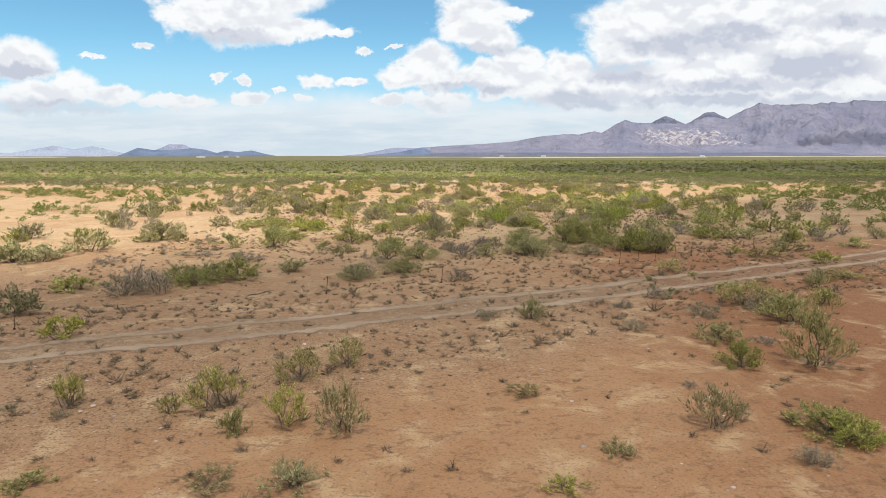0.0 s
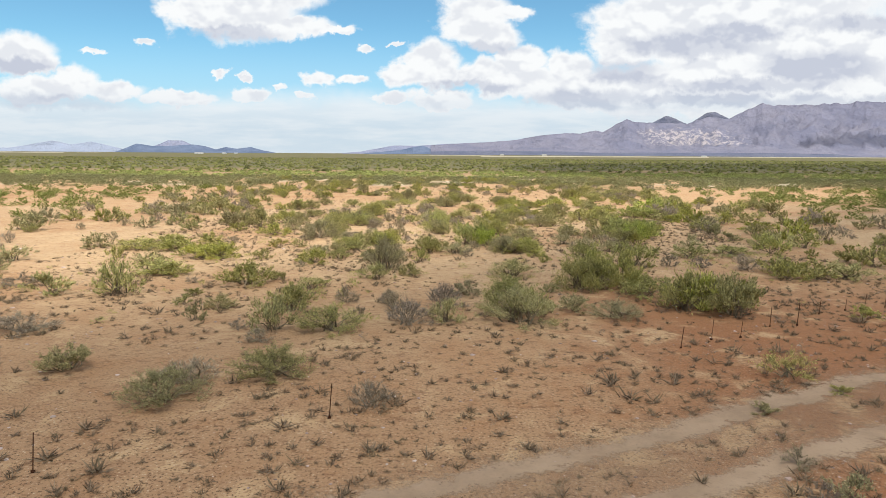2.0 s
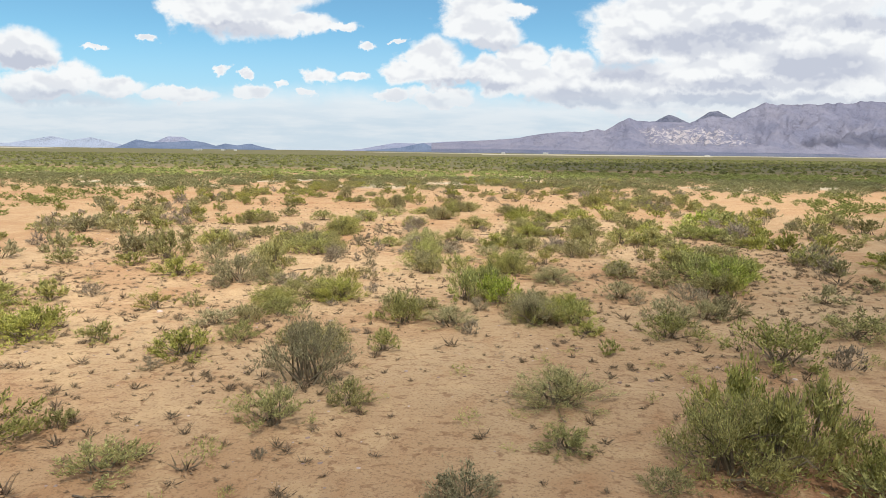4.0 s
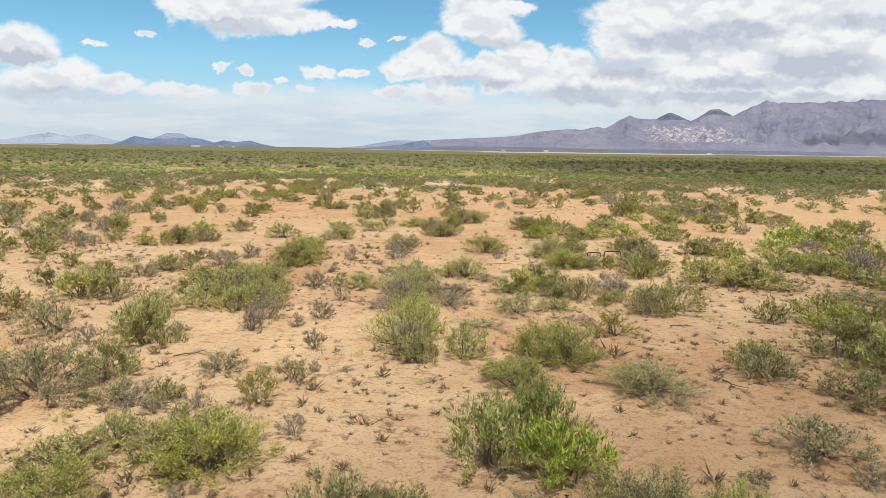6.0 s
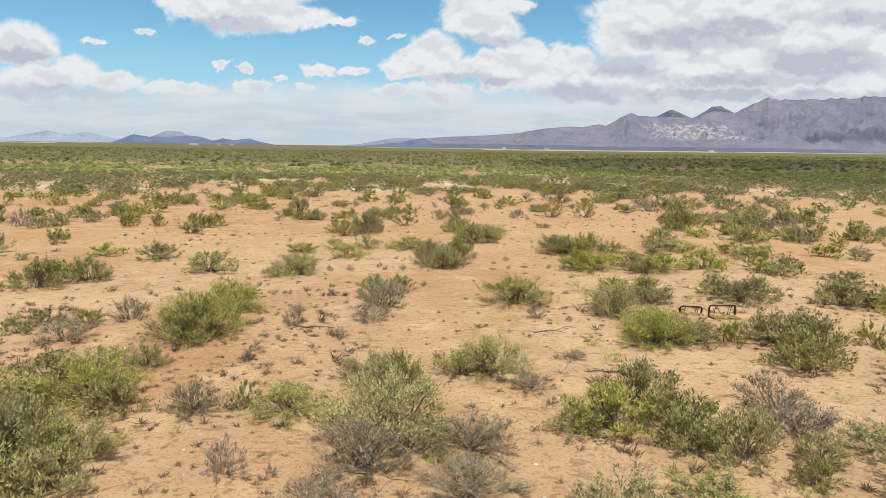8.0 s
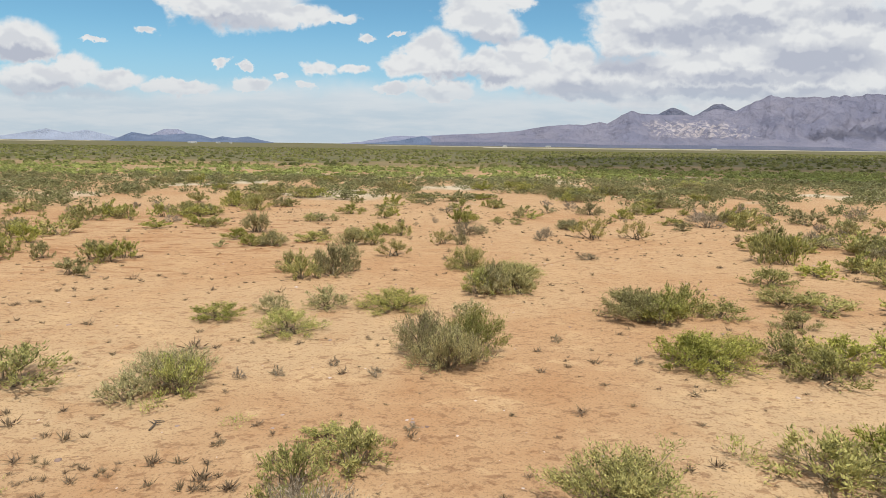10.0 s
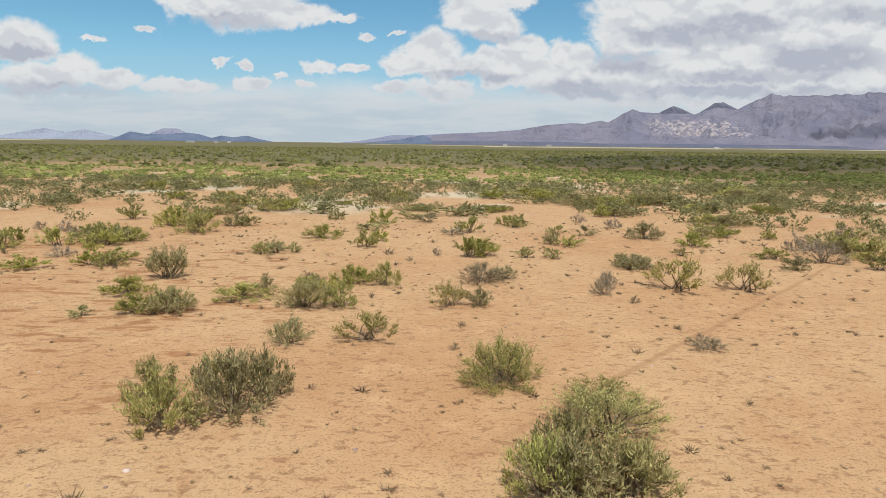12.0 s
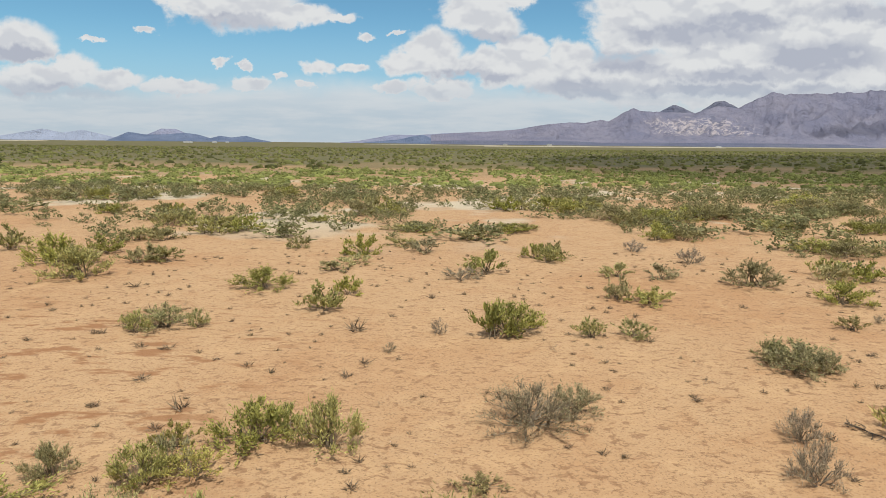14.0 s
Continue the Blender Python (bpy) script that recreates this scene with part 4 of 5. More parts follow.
shrub("D", 13.23, 93.19, 2.12, 0.86)
shrub("G", -8.82, 93.19, 3.53, 1.00)
shrub("G", -6.88, 93.22, 2.49, 1.08)
shrub("G", 2.28, 93.57, 1.70, 1.22)
shrub("O", 22.24, 94.04, 3.25, 1.04)
shrub("G", -16.27, 94.05, 2.17, 0.93)
shrub("D", 6.32, 94.16, 1.34, 0.50)
shrub("D", -14.12, 94.33, 1.91, 0.76)
shrub("G", 1.56, 94.61, 2.28, 0.90)
shrub("G", 29.75, 94.68, 2.78, 0.82)
shrub("D", 8.85, 94.97, 0.45, 0.31)
shrub("G", 21.41, 95.06, 5.15, 1.46)
shrub("D", 10.60, 95.28, 0.46, 0.32)
shrub("O", 4.20, 95.55, 1.55, 0.73)
shrub("O", -7.80, 95.68, 2.08, 0.69)
shrub("O", -6.33, 95.71, 1.32, 0.82)
shrub("O", 5.25, 95.74, 2.54, 1.17)
shrub("G", 16.08, 96.31, 2.15, 1.46)
shrub("G", -13.29, 96.37, 2.51, 0.95)
shrub("D", -3.23, 96.70, 0.49, 0.46)
shrub("O", -19.89, 97.03, 1.61, 1.06)
shrub("D", 8.29, 97.27, 1.05, 0.31)
shrub("D", -3.27, 97.68, 0.46, 0.49)
shrub("G", 17.18, 97.80, 2.66, 1.53)
shrub("D", -10.88, 98.69, 2.17, 0.95)
shrub("G", 11.88, 99.09, 2.65, 1.24)
shrub("G", -6.43, 99.12, 2.62, 1.31)
shrub("D", -0.47, 99.16, 0.64, 0.50)
shrub("G", 20.43, 99.17, 1.08, 1.02)
shrub("G", 14.97, 99.37, 1.24, 0.91)
shrub("G", 16.59, 99.47, 2.28, 1.14)
shrub("D", -17.32, 99.48, 1.60, 0.48)
shrub("O", -13.34, 99.56, 1.10, 0.79)
shrub("B", 28.78, 99.59, 4.74, 1.35)
shrub("G", -5.92, 99.60, 2.76, 1.76)
shrub("G", 12.89, 99.96, 3.03, 0.75)
shrub("G", 18.23, 100.53, 2.35, 0.75)
shrub("G", -11.24, 100.87, 1.32, 0.68)
shrub("D", -2.63, 101.04, 1.06, 0.85)
shrub("G", -24.45, 101.11, 2.50, 1.15)
shrub("G", -13.29, 101.21, 1.56, 0.63)
shrub("G", 12.99, 100.69, 3.34, 0.75)
shrub("D", -9.93, 101.83, 1.51, 0.97)
shrub("D", 0.46, 102.08, 1.80, 0.68)
shrub("G", -29.38, 102.22, 3.97, 1.49)
shrub("D", 7.74, 102.80, 0.86, 0.64)
shrub("G", -6.06, 103.17, 2.60, 1.39)
shrub("G", 11.54, 103.55, 2.20, 1.32)
shrub("D", 0.83, 104.18, 2.29, 1.28)
shrub("O", 11.07, 104.72, 1.11, 0.72)
shrub("G", 25.12, 105.36, 3.47, 1.19)
shrub("G", 7.15, 105.72, 3.17, 1.27)
shrub("G", 13.64, 106.92, 3.56, 1.01)
shrub("G", 23.57, 106.18, 2.57, 1.19)
shrub("O", 0.09, 106.24, 1.50, 1.15)
shrub("G", -19.80, 106.55, 1.69, 0.97)
shrub("G", 18.82, 106.86, 3.56, 1.01)
shrub("G", 1.23, 107.72, 1.70, 0.89)
shrub("G", 42.50, 107.74, 1.64, 1.19)
shrub("B", 30.76, 108.35, 2.88, 1.19)
shrub("G", -17.35, 108.88, 4.24, 1.31)
shrub("G", 0.30, 108.96, 1.48, 0.26)
shrub("D", 2.50, 109.51, 0.38, 0.20)
shrub("G", 18.77, 110.08, 1.05, 0.73)
shrub("G", 27.13, 111.16, 2.39, 0.74)
shrub("O", -6.21, 111.45, 1.43, 0.85)
shrub("O", -4.84, 112.01, 1.59, 1.18)
shrub("B", 35.14, 112.22, 5.59, 1.59)
shrub("O", -10.40, 112.48, 2.86, 1.24)
shrub("O", -5.37, 112.65, 2.44, 1.24)
shrub("D", -3.36, 113.19, 0.42, 0.48)
shrub("D", 1.09, 113.31, 0.48, 0.37)
shrub("D", -2.17, 113.50, 0.42, 0.75)
shrub("G", -31.27, 113.59, 3.29, 0.72)
shrub("G", 24.50, 114.20, 3.40, 0.98)
shrub("D", -0.45, 114.38, 0.38, 0.35)
shrub("G", 16.46, 114.83, 3.75, 1.00)
shrub("G", 13.14, 115.04, 3.09, 1.14)
shrub("G", 12.16, 115.09, 2.14, 1.10)
shrub("D", 10.40, 115.22, 0.43, 0.30)
shrub("G", 3.53, 115.23, 3.35, 1.65)
shrub("G", 20.38, 115.30, 2.87, 1.20)
shrub("G", -15.26, 116.23, 2.36, 1.09)
shrub("B", -19.43, 117.60, 2.08, 0.83)
shrub("D", 7.83, 117.61, 0.48, 0.34)
shrub("O", -3.03, 118.34, 2.41, 0.96)
shrub("G", 18.67, 119.83, 1.80, 0.71)
shrub("G", -6.73, 120.51, 2.18, 0.64)
shrub("G", 31.75, 120.84, 2.32, 0.91)
shrub("O", 4.55, 120.96, 1.56, 0.73)
shrub("G", 26.04, 120.98, 4.41, 0.91)
shrub("G", 12.16, 121.14, 3.02, 1.30)
shrub("O", 16.16, 121.48, 2.02, 0.80)
shrub("O", -4.52, 121.51, 1.42, 0.92)
shrub("G", 13.32, 121.65, 3.75, 1.39)
shrub("O", -2.23, 122.56, 2.02, 0.97)
shrub("G", 0.96, 122.74, 2.91, 0.87)
shrub("O", 21.83, 122.91, 2.48, 0.81)
shrub("G", 20.70, 124.26, 2.90, 0.82)
shrub("O", 5.22, 125.95, 1.68, 1.49)
shrub("G", 6.27, 126.30, 3.31, 1.51)
shrub("G", 7.49, 126.41, 1.33, 0.95)
shrub("O", 22.12, 128.70, 2.72, 1.08)
shrub("G", -4.93, 129.06, 1.63, 1.46)
shrub("O", -4.15, 129.32, 0.89, 1.21)
shrub("O", 7.51, 129.34, 2.80, 1.27)
shrub("G", -18.61, 129.75, 2.13, 0.94)
shrub("G", -3.23, 130.12, 2.00, 1.75)
shrub("G", 34.72, 130.12, 3.86, 1.21)
shrub("G", -6.06, 131.12, 1.37, 1.42)
shrub("G", -4.27, 131.41, 1.40, 1.62)
shrub("Y", 7.97, 131.54, 1.92, 0.55)
shrub("G", -2.69, 131.54, 1.62, 1.37)
shrub("G", 26.71, 131.72, 2.50, 0.80)
shrub("G", 4.85, 132.89, 2.31, 1.44)
shrub("G", -18.91, 134.42, 3.35, 1.32)
shrub("G", 26.51, 136.36, 3.38, 2.00)
shrub("D", 3.38, 136.38, 0.45, 0.28)
shrub("D", 13.44, 136.71, 1.61, 0.47)
shrub("O", -3.31, 137.08, 1.50, 1.10)
shrub("Y", -0.23, 137.62, 1.98, 1.10)
shrub("O", -13.66, 140.35, 1.05, 0.49)
shrub("G", -11.51, 141.09, 1.79, 0.84)
shrub("G", -9.84, 141.15, 1.99, 1.06)
shrub("G", -10.23, 141.84, 1.84, 1.01)
shrub("G", 29.53, 142.01, 4.70, 1.48)
shrub("G", -3.90, 142.61, 2.26, 1.35)
shrub("O", -2.17, 142.80, 1.73, 1.23)
shrub("Y", 3.18, 143.15, 1.56, 1.16)
shrub("G", 4.75, 143.19, 1.18, 0.90)
shrub("D", 12.81, 144.21, 0.58, 0.40)
shrub("G", -7.49, 144.34, 2.61, 0.74)
shrub("O", 34.01, 144.49, 3.98, 0.97)
shrub("G", -13.95, 145.06, 2.28, 0.84)
shrub("Y", 3.50, 145.63, 0.96, 0.27)
shrub("G", -4.51, 145.69, 1.38, 0.93)
shrub("G", -6.78, 145.92, 1.09, 0.75)
shrub("Y", -3.41, 145.96, 1.30, 0.65)
shrub("D", 11.61, 146.06, 1.20, 1.11)
shrub("G", -29.59, 146.10, 3.20, 1.54)
shrub("O", -4.15, 146.42, 0.98, 1.08)
shrub("Y", 20.04, 147.30, 2.13, 1.60)
shrub("Y", 16.17, 147.33, 2.56, 1.82)
shrub("Y", -4.42, 147.37, 0.96, 0.66)
shrub("G", -0.40, 147.53, 1.59, 1.26)
shrub("G", -2.42, 147.87, 2.06, 1.04)
shrub("D", 12.38, 148.08, 1.18, 0.90)
shrub("O", -1.62, 148.37, 0.94, 1.43)
shrub("D", 5.17, 149.09, 2.82, 1.12)
shrub("G", -13.57, 149.20, 2.38, 2.00)
shrub("O", 6.68, 150.02, 1.44, 0.83)
shrub("G", -23.65, 151.22, 2.56, 0.74)
shrub("O", 16.31, 153.30, 0.93, 1.03)
shrub("G", -19.31, 153.35, 3.45, 0.98)
shrub("O", 15.47, 153.49, 2.16, 0.96)
shrub("G", 26.72, 154.04, 1.90, 0.87)
shrub("G", 32.61, 154.28, 2.30, 1.01)
shrub("O", 15.83, 154.35, 2.51, 0.78)
shrub("O", 15.04, 154.71, 1.24, 0.88)
shrub("D", 0.53, 155.32, 0.51, 0.39)
shrub("D", -24.11, 156.10, 2.08, 0.71)
shrub("G", 4.77, 157.45, 1.67, 1.57)
shrub("O", 8.88, 157.69, 1.28, 0.82)
shrub("O", -10.58, 157.82, 1.11, 1.02)
shrub("O", 10.73, 157.83, 1.47, 0.73)
shrub("D", 2.37, 157.87, 0.70, 0.63)
shrub("G", 27.10, 158.06, 2.50, 0.80)
shrub("G", 5.56, 158.16, 2.54, 1.37)
shrub("O", -8.25, 158.68, 0.95, 1.02)
shrub("O", -9.81, 158.78, 2.60, 0.84)
shrub("Y", 20.73, 158.90, 1.11, 0.58)
shrub("D", 22.75, 160.02, 0.58, 0.37)
shrub("G", -3.33, 161.62, 2.01, 1.16)
shrub("G", -24.02, 162.30, 5.01, 1.34)
shrub("G", 34.95, 163.33, 3.99, 1.32)
shrub("G", 13.36, 163.63, 2.14, 0.77)
shrub("G", 23.43, 163.75, 2.38, 1.06)
shrub("G", 11.96, 164.46, 1.48, 1.09)
shrub("G", -2.63, 165.19, 1.51, 0.95)
shrub("G", -7.57, 166.25, 2.81, 1.11)
shrub("G", 20.82, 168.07, 2.95, 1.37)
shrub("G", -19.44, 168.87, 3.28, 1.73)
shrub("D", 3.81, 169.16, 2.41, 0.78)
shrub("O", 16.04, 169.73, 1.99, 0.87)
shrub("G", 27.56, 170.26, 3.94, 1.12)
shrub("O", 13.45, 170.45, 2.02, 0.81)
shrub("O", 5.32, 171.24, 2.64, 1.41)
shrub("O", -4.52, 171.50, 2.22, 0.63)
shrub("G", -23.62, 173.14, 3.04, 1.87)
shrub("G", -22.00, 173.30, 2.67, 1.00)
shrub("O", -3.41, 173.97, 2.32, 0.66)
shrub("G", -17.53, 174.34, 3.45, 1.03)
shrub("D", 19.84, 175.02, 1.82, 1.11)
shrub("G", 9.99, 176.62, 3.31, 1.15)
shrub("G", -22.53, 177.45, 2.59, 1.18)
shrub("G", -3.55, 178.00, 2.75, 1.50)
shrub("G", -30.45, 178.93, 2.42, 1.65)
shrub("O", 1.06, 179.51, 2.83, 1.09)
shrub("G", 33.07, 180.04, 5.74, 1.06)
shrub("D", 17.46, 180.31, 1.78, 0.91)
shrub("G", -8.79, 180.54, 1.78, 0.96)
shrub("G", -0.90, 182.52, 2.78, 0.64)
shrub("G", -22.49, 185.02, 4.96, 1.07)
shrub("G", 5.28, 185.43, 2.79, 1.30)
shrub("G", 22.51, 187.04, 4.03, 1.33)
shrub("G", 26.56, 189.57, 2.74, 1.07)
shrub("G", -17.91, 190.04, 6.38, 1.66)
shrub("G", 9.38, 191.47, 4.35, 0.83)
shrub("G", -0.74, 192.26, 4.96, 0.62)
shrub("G", 43.87, 192.60, 4.43, 1.18)
shrub("G", 36.56, 194.49, 5.14, 0.89)
shrub("G", -24.27, 195.09, 4.61, 1.45)
shrub("G", -11.14, 198.63, 3.65, 0.59)
shrub("G", 23.44, 200.24, 8.10, 1.72)
shrub("G", 28.62, 202.50, 6.43, 1.31)
shrub("G", -36.26, 205.33, 4.68, 1.14)
shrub("G", 34.02, 206.19, 8.11, 1.90)
shrub("G", -5.93, 206.37, 6.78, 1.90)
shrub("G", -30.48, 206.66, 3.40, 1.22)
shrub("G", 18.07, 211.24, 7.94, 1.90)
shrub("G", 11.07, 213.38, 5.93, 1.60)
shrub("G", 52.48, 214.48, 10.51, 1.90)
shrub("G", -48.39, 223.75, 4.17, 1.90)
shrub("G", -54.39, 223.99, 6.69, 1.90)
shrub("G", -43.65, 227.82, 5.23, 1.75)
shrub("G", -23.60, 232.87, 6.41, 1.43)


# ---- scrub past the flight line, tufts and stones ----
def scatter(name, label, category, mat, forms, xs, ys, sizes, heights, turn):
    """Many copies of small forms joined into one sheet of stuff. forms: (verts, quads) arrays."""
    V, F, base = [], [], 0
    pick = rng.integers(0, len(forms), len(xs))
    Z = lie(xs, ys)
    for i in range(len(xs)):
        v, f = forms[pick[i]]
        c, s = math.cos(turn[i]), math.sin(turn[i])
        w = np.empty_like(v)
        w[:, 0] = (v[:, 0] * c - v[:, 1] * s) * sizes[i] + xs[i]
        w[:, 1] = (v[:, 0] * s + v[:, 1] * c) * sizes[i] + ys[i]
        w[:, 2] = v[:, 2] * heights[i] + Z[i] - 0.01
        V.append(w)
        F.append(f + base)
        base += len(v)
    V, F = np.concatenate(V), np.concatenate(F)
    me = bpy.data.meshes.new(name)
    me.vertices.add(len(V))
    me.vertices.foreach_set("co", V.astype(np.float32).ravel())
    me.loops.add(F.size)
    me.loops.foreach_set("vertex_index", F.astype(np.int32).ravel())
    me.polygons.add(len(F))
    me.polygons.foreach_set("loop_start", np.arange(0, F.size, F.shape[1], dtype=np.int32))
    me.materials.append(mat)
    me.update(calc_edges=True)
    me.validate()
    return tagged(new(name, me), label, category, kind="stuff")


def clump(seed, leaves, leaf_len, leaf_wide, lobes, sides=5, core=0.64):
    """A cheap leafy clump 2 wide and 1 high: a few overlapping uneven mounds of close growth with leaves standing out of them."""
    r = np.random.default_rng(seed)
    lv, lf = [], []
    at = r.normal(0, 0.34, (lobes, 2))
    rad = r.uniform(0.38, 0.62, lobes)
    for k in range(lobes):
        q = len(lv)
        for ring, (out, up) in enumerate(((1.0, 0.0), (0.80, 0.62))):
            for i in range(sides):
                a = 6.283 * (i + 0.5 * ring) / sides
                g = core * rad[k] * r.uniform(0.8, 1.15)
                lv.append(np.array([at[k][0] + math.cos(a) * out * g, at[k][1] + math.sin(a) * out * g, up * 1.5 * g]))
        lv.append(np.array([*at[k], core * rad[k] * 1.5]))
        for i in range(sides):
            j = (i + 1) % sides
            lf += [(q + i, q + j, q + sides + i), (q + j, q + sides + j, q + sides + i), (q + sides + i, q + sides + j, q + 2 * sides)]
    for _ in range(leaves):
        k = r.integers(0, lobes)
        az, el = r.uniform(0, 6.283), math.asin(r.uniform(0.0, 1.0))
        d = np.array([math.cos(az) * math.cos(el), math.sin(az) * math.cos(el), math.sin(el)])
        p = np.array([*at[k], 0.0]) + d * rad[k] * r.uniform(0.7, 1.06) * np.array([1, 1, 1.5])
        d = d + r.normal(0, 0.6, 3)
        d /= np.linalg.norm(d)
        w = np.cross(d, 0.8 * p + np.array([0, 0, 0.7]) + r.normal(0, 0.5, 3))
        w /= np.linalg.norm(w) + 1e-9
        l, h = leaf_len * r.uniform(0.6, 1.4), leaf_wide * r.uniform(0.7, 1.3)
        q = len(lv)
        lv += [p - w * h, p + w * h, p + d * l]
        lf.append((q, q + 1, q + 2))
    v = np.array(lv)
    v[:, 2] = np.maximum(v[:, 2], 0)
    return v, np.array(lf)


def leaf_form(seed, stems, twigs, leaves, leaf_len, leaf_wide):
    """The leaves alone of a small low plant."""
    lv, lf = grow(seed, stems, twigs, max(2, leaves // (stems * twigs)), leaf_len, leaf_wide, 0.1, 0.05)[2:]
    return np.array(lv), np.array(lf)


def tuft_form(seed, blades):
    """A low rounded tuft of fine dry stalks fanning from one root, about 1 wide and 0.5 high."""
    r = np.random.default_rng(seed)
    lv, lf = [], []
    for _ in range(blades):
        az, lean = r.uniform(0, 6.283), math.acos(r.uniform(0.12, 1.0))
        d = np.array([math.cos(az) * math.sin(lean), math.sin(az) * math.sin(lean), math.cos(lean) * 0.9])
        p = np.array([r.normal(0, 0.08), r.normal(0, 0.08), 0.0]) + d * r.uniform(0.0, 0.2)
        w = np.cross(d, r.normal(0, 1, 3))
        w *= 0.026 / (np.linalg.norm(w) + 1e-9)
        q = len(lv)
        lv += [p - w, p + w, p + d * r.uniform(0.22, 0.42)]
        lf.append((q, q + 1, q + 2))
    v = np.array(lv)
    v[:, 2] = np.maximum(v[:, 2], 0.0)
    return v, np.array(lf)


def field(x, y, scale, seed):
    return np.array([noise.noise(Vector((a * scale, b * scale, seed))) for a, b in zip(x, y)])


def strew(count, near, far, spread, keep):
    """Random places ahead, even over the ground, in a widening wedge; keep(x, y) says which stay."""
    t = np.sqrt(rng.uniform((near / far) ** 2, 1, count))
    y = t * far
    x = 3 + rng.uniform(-1, 1, count) * (spread * y + 12)
    ok = keep(x, y)
    return x[ok], y[ok]


def past_flight(x, y):
    """Outside the strip in which each shrub is set by itself; open flats stay bare."""
    strip = (np.abs(x - 3) < 26) & (y < 186)
    f = field(x, y, 0.045, 3.0) + 0.5 * field(x, y, 0.15, 9.0)
    dens = np.clip(0.56 + 1.7 * f + np.clip((y - 190) / 200, 0, 0.25) + 0.35 * np.exp(-((y - 232) / 42) ** 2) + 0.2 * np.exp(-((y - 110) / 50) ** 2) + np.where((x > 24) & (y > 70), 0.25, 0.0), 0.08, 1)
    road = np.abs(y - road_mid(x)) < 3.6
    return ~strip & ~road & (rng.uniform(0, 1, len(x)) < dens)


def build_scrub():
    for name, label, leaves, leaf, count, near, far, size in (
            ("scrub_near", "open green and olive desert scrub beside the flight line", 270, (0.12, 0.044), 1900, 20, 170, 1.25),
            ("scrub_mid", "dense green and olive desert scrub", 270, (0.12, 0.044), 2700, 100, 255, 1.75),
            ("scrub_beyond", "dense olive desert scrub in the middle distance", 36, (0.24, 0.066), 3900, 150, 350, 2.0),
            ("scrub_far", "closed olive scrub on the far plain", 6, (0.4, 0.16), 12500, 340, 1200, 2.1)):
        if near < 120:
            forms = [leaf_form(500 + near + i, 18, 5, leaves, *leaf) for i in range(8)]
        else:
            forms = [clump(len(name) * 7 + near + i, leaves, *leaf, lobes=1 if near == 340 else 3, core=1.0 if near == 340 else 0.64) for i in range(8)]
        x, y = strew(count, near, far, 0.80, past_flight)
        ok = y > {100: 170, 150: 255}.get(near, 0)
        x, y = x[ok], y[ok]
        w = rng.lognormal(0.0, 0.42, len(x)) * size * (1 + 0.3 * np.exp(-((y - 232) / 42) ** 2))
        if near == 20:
            # those beside the flight line are set one by one
            close = (np.abs(x - 3) < 50) & (y < 172)
            for a, b, c in zip(x[close], y[close], w[close]):
                shrub("GGOOD"[int(rng.integers(0, 5))], a, b, min(1.3 * c, 3.25), min(max(c * rng.uniform(0.6, 0.95), 0.4), 1.6))
            x, y, w = x[~close], y[~close], w[~close]
        scatter(name, label, "desert scrub", FARSCRUB if near == 340 else SCRUB, forms, x, y, w, np.clip(w * rng.uniform(0.55, 0.9, len(x)), 0.4, 1.6), rng.uniform(0, 6.28, len(x)))
    # low green growth between the shrubs of the southern half
    forms = [leaf_form(330 + i, 16, 5, 300, 0.13, 0.017) for i in range(6)]
    n = 800
    x, y = 3 + rng.uniform(-28, 28, n), rng.uniform(46, 112, n)
    f = field(x, y, 0.06, 47.0)
    ok = rng.uniform(0, 1, n) < np.clip(0.38 + 1.1 * f, 0.0, 0.85)
    x, y = x[ok], y[ok]
    w = rng.lognormal(-0.85, 0.38, len(x))
    scatter("low_green_growth", "low olive-green desert growth between the shrubs", "desert scrub", LEAF["O"], forms, x, y, w, w * rng.uniform(0.5, 0.85, len(x)), rng.uniform(0, 6.28, len(x)))
    # low weeds between the shrubs
    forms = [leaf_form(300 + i, 14, 5, 210, 0.10, 0.014) for i in range(5)]
    n = 2600
    x, y = 3 + rng.uniform(-34, 34, n), rng.uniform(18, 190, n)
    f = field(x, y, 0.08, 41.0)
    dens = np.clip(0.35 + f, 0.02, 0.8) * np.where(y < 105, 1.0, 0.08) * np.where(np.abs(y - road_mid(x)) < 2.6, 0.05, 1.0) * np.where(y < road_mid(x) - 5, 0.25, 1.0)
    ok = rng.uniform(0, 1, n) < dens
    x, y = x[ok], y[ok]
    w = rng.lognormal(-1.35, 0.4, len(x))
    scatter("low_weeds", "low grey-brown weeds between the shrubs", "weeds", LEAF["D"], forms, x, y, w, w * rng.uniform(0.7, 1.2, len(x)), rng.uniform(0, 6.28, len(x)))


def stone_form(seed):
    r = np.random.default_rng(seed)
    bm = bmesh.new()
    bmesh.ops.create_icosphere(bm, subdivisions=1, radius=1.0)
    for v in bm.verts:
        v.co *= r.uniform(0.75, 1.2)
        v.co.z *= 0.55
    out = np.array([tuple(v.co) for v in bm.verts]), np.array([[v.index for v in f.verts] for f in bm.faces])
    bm.free()
    return out


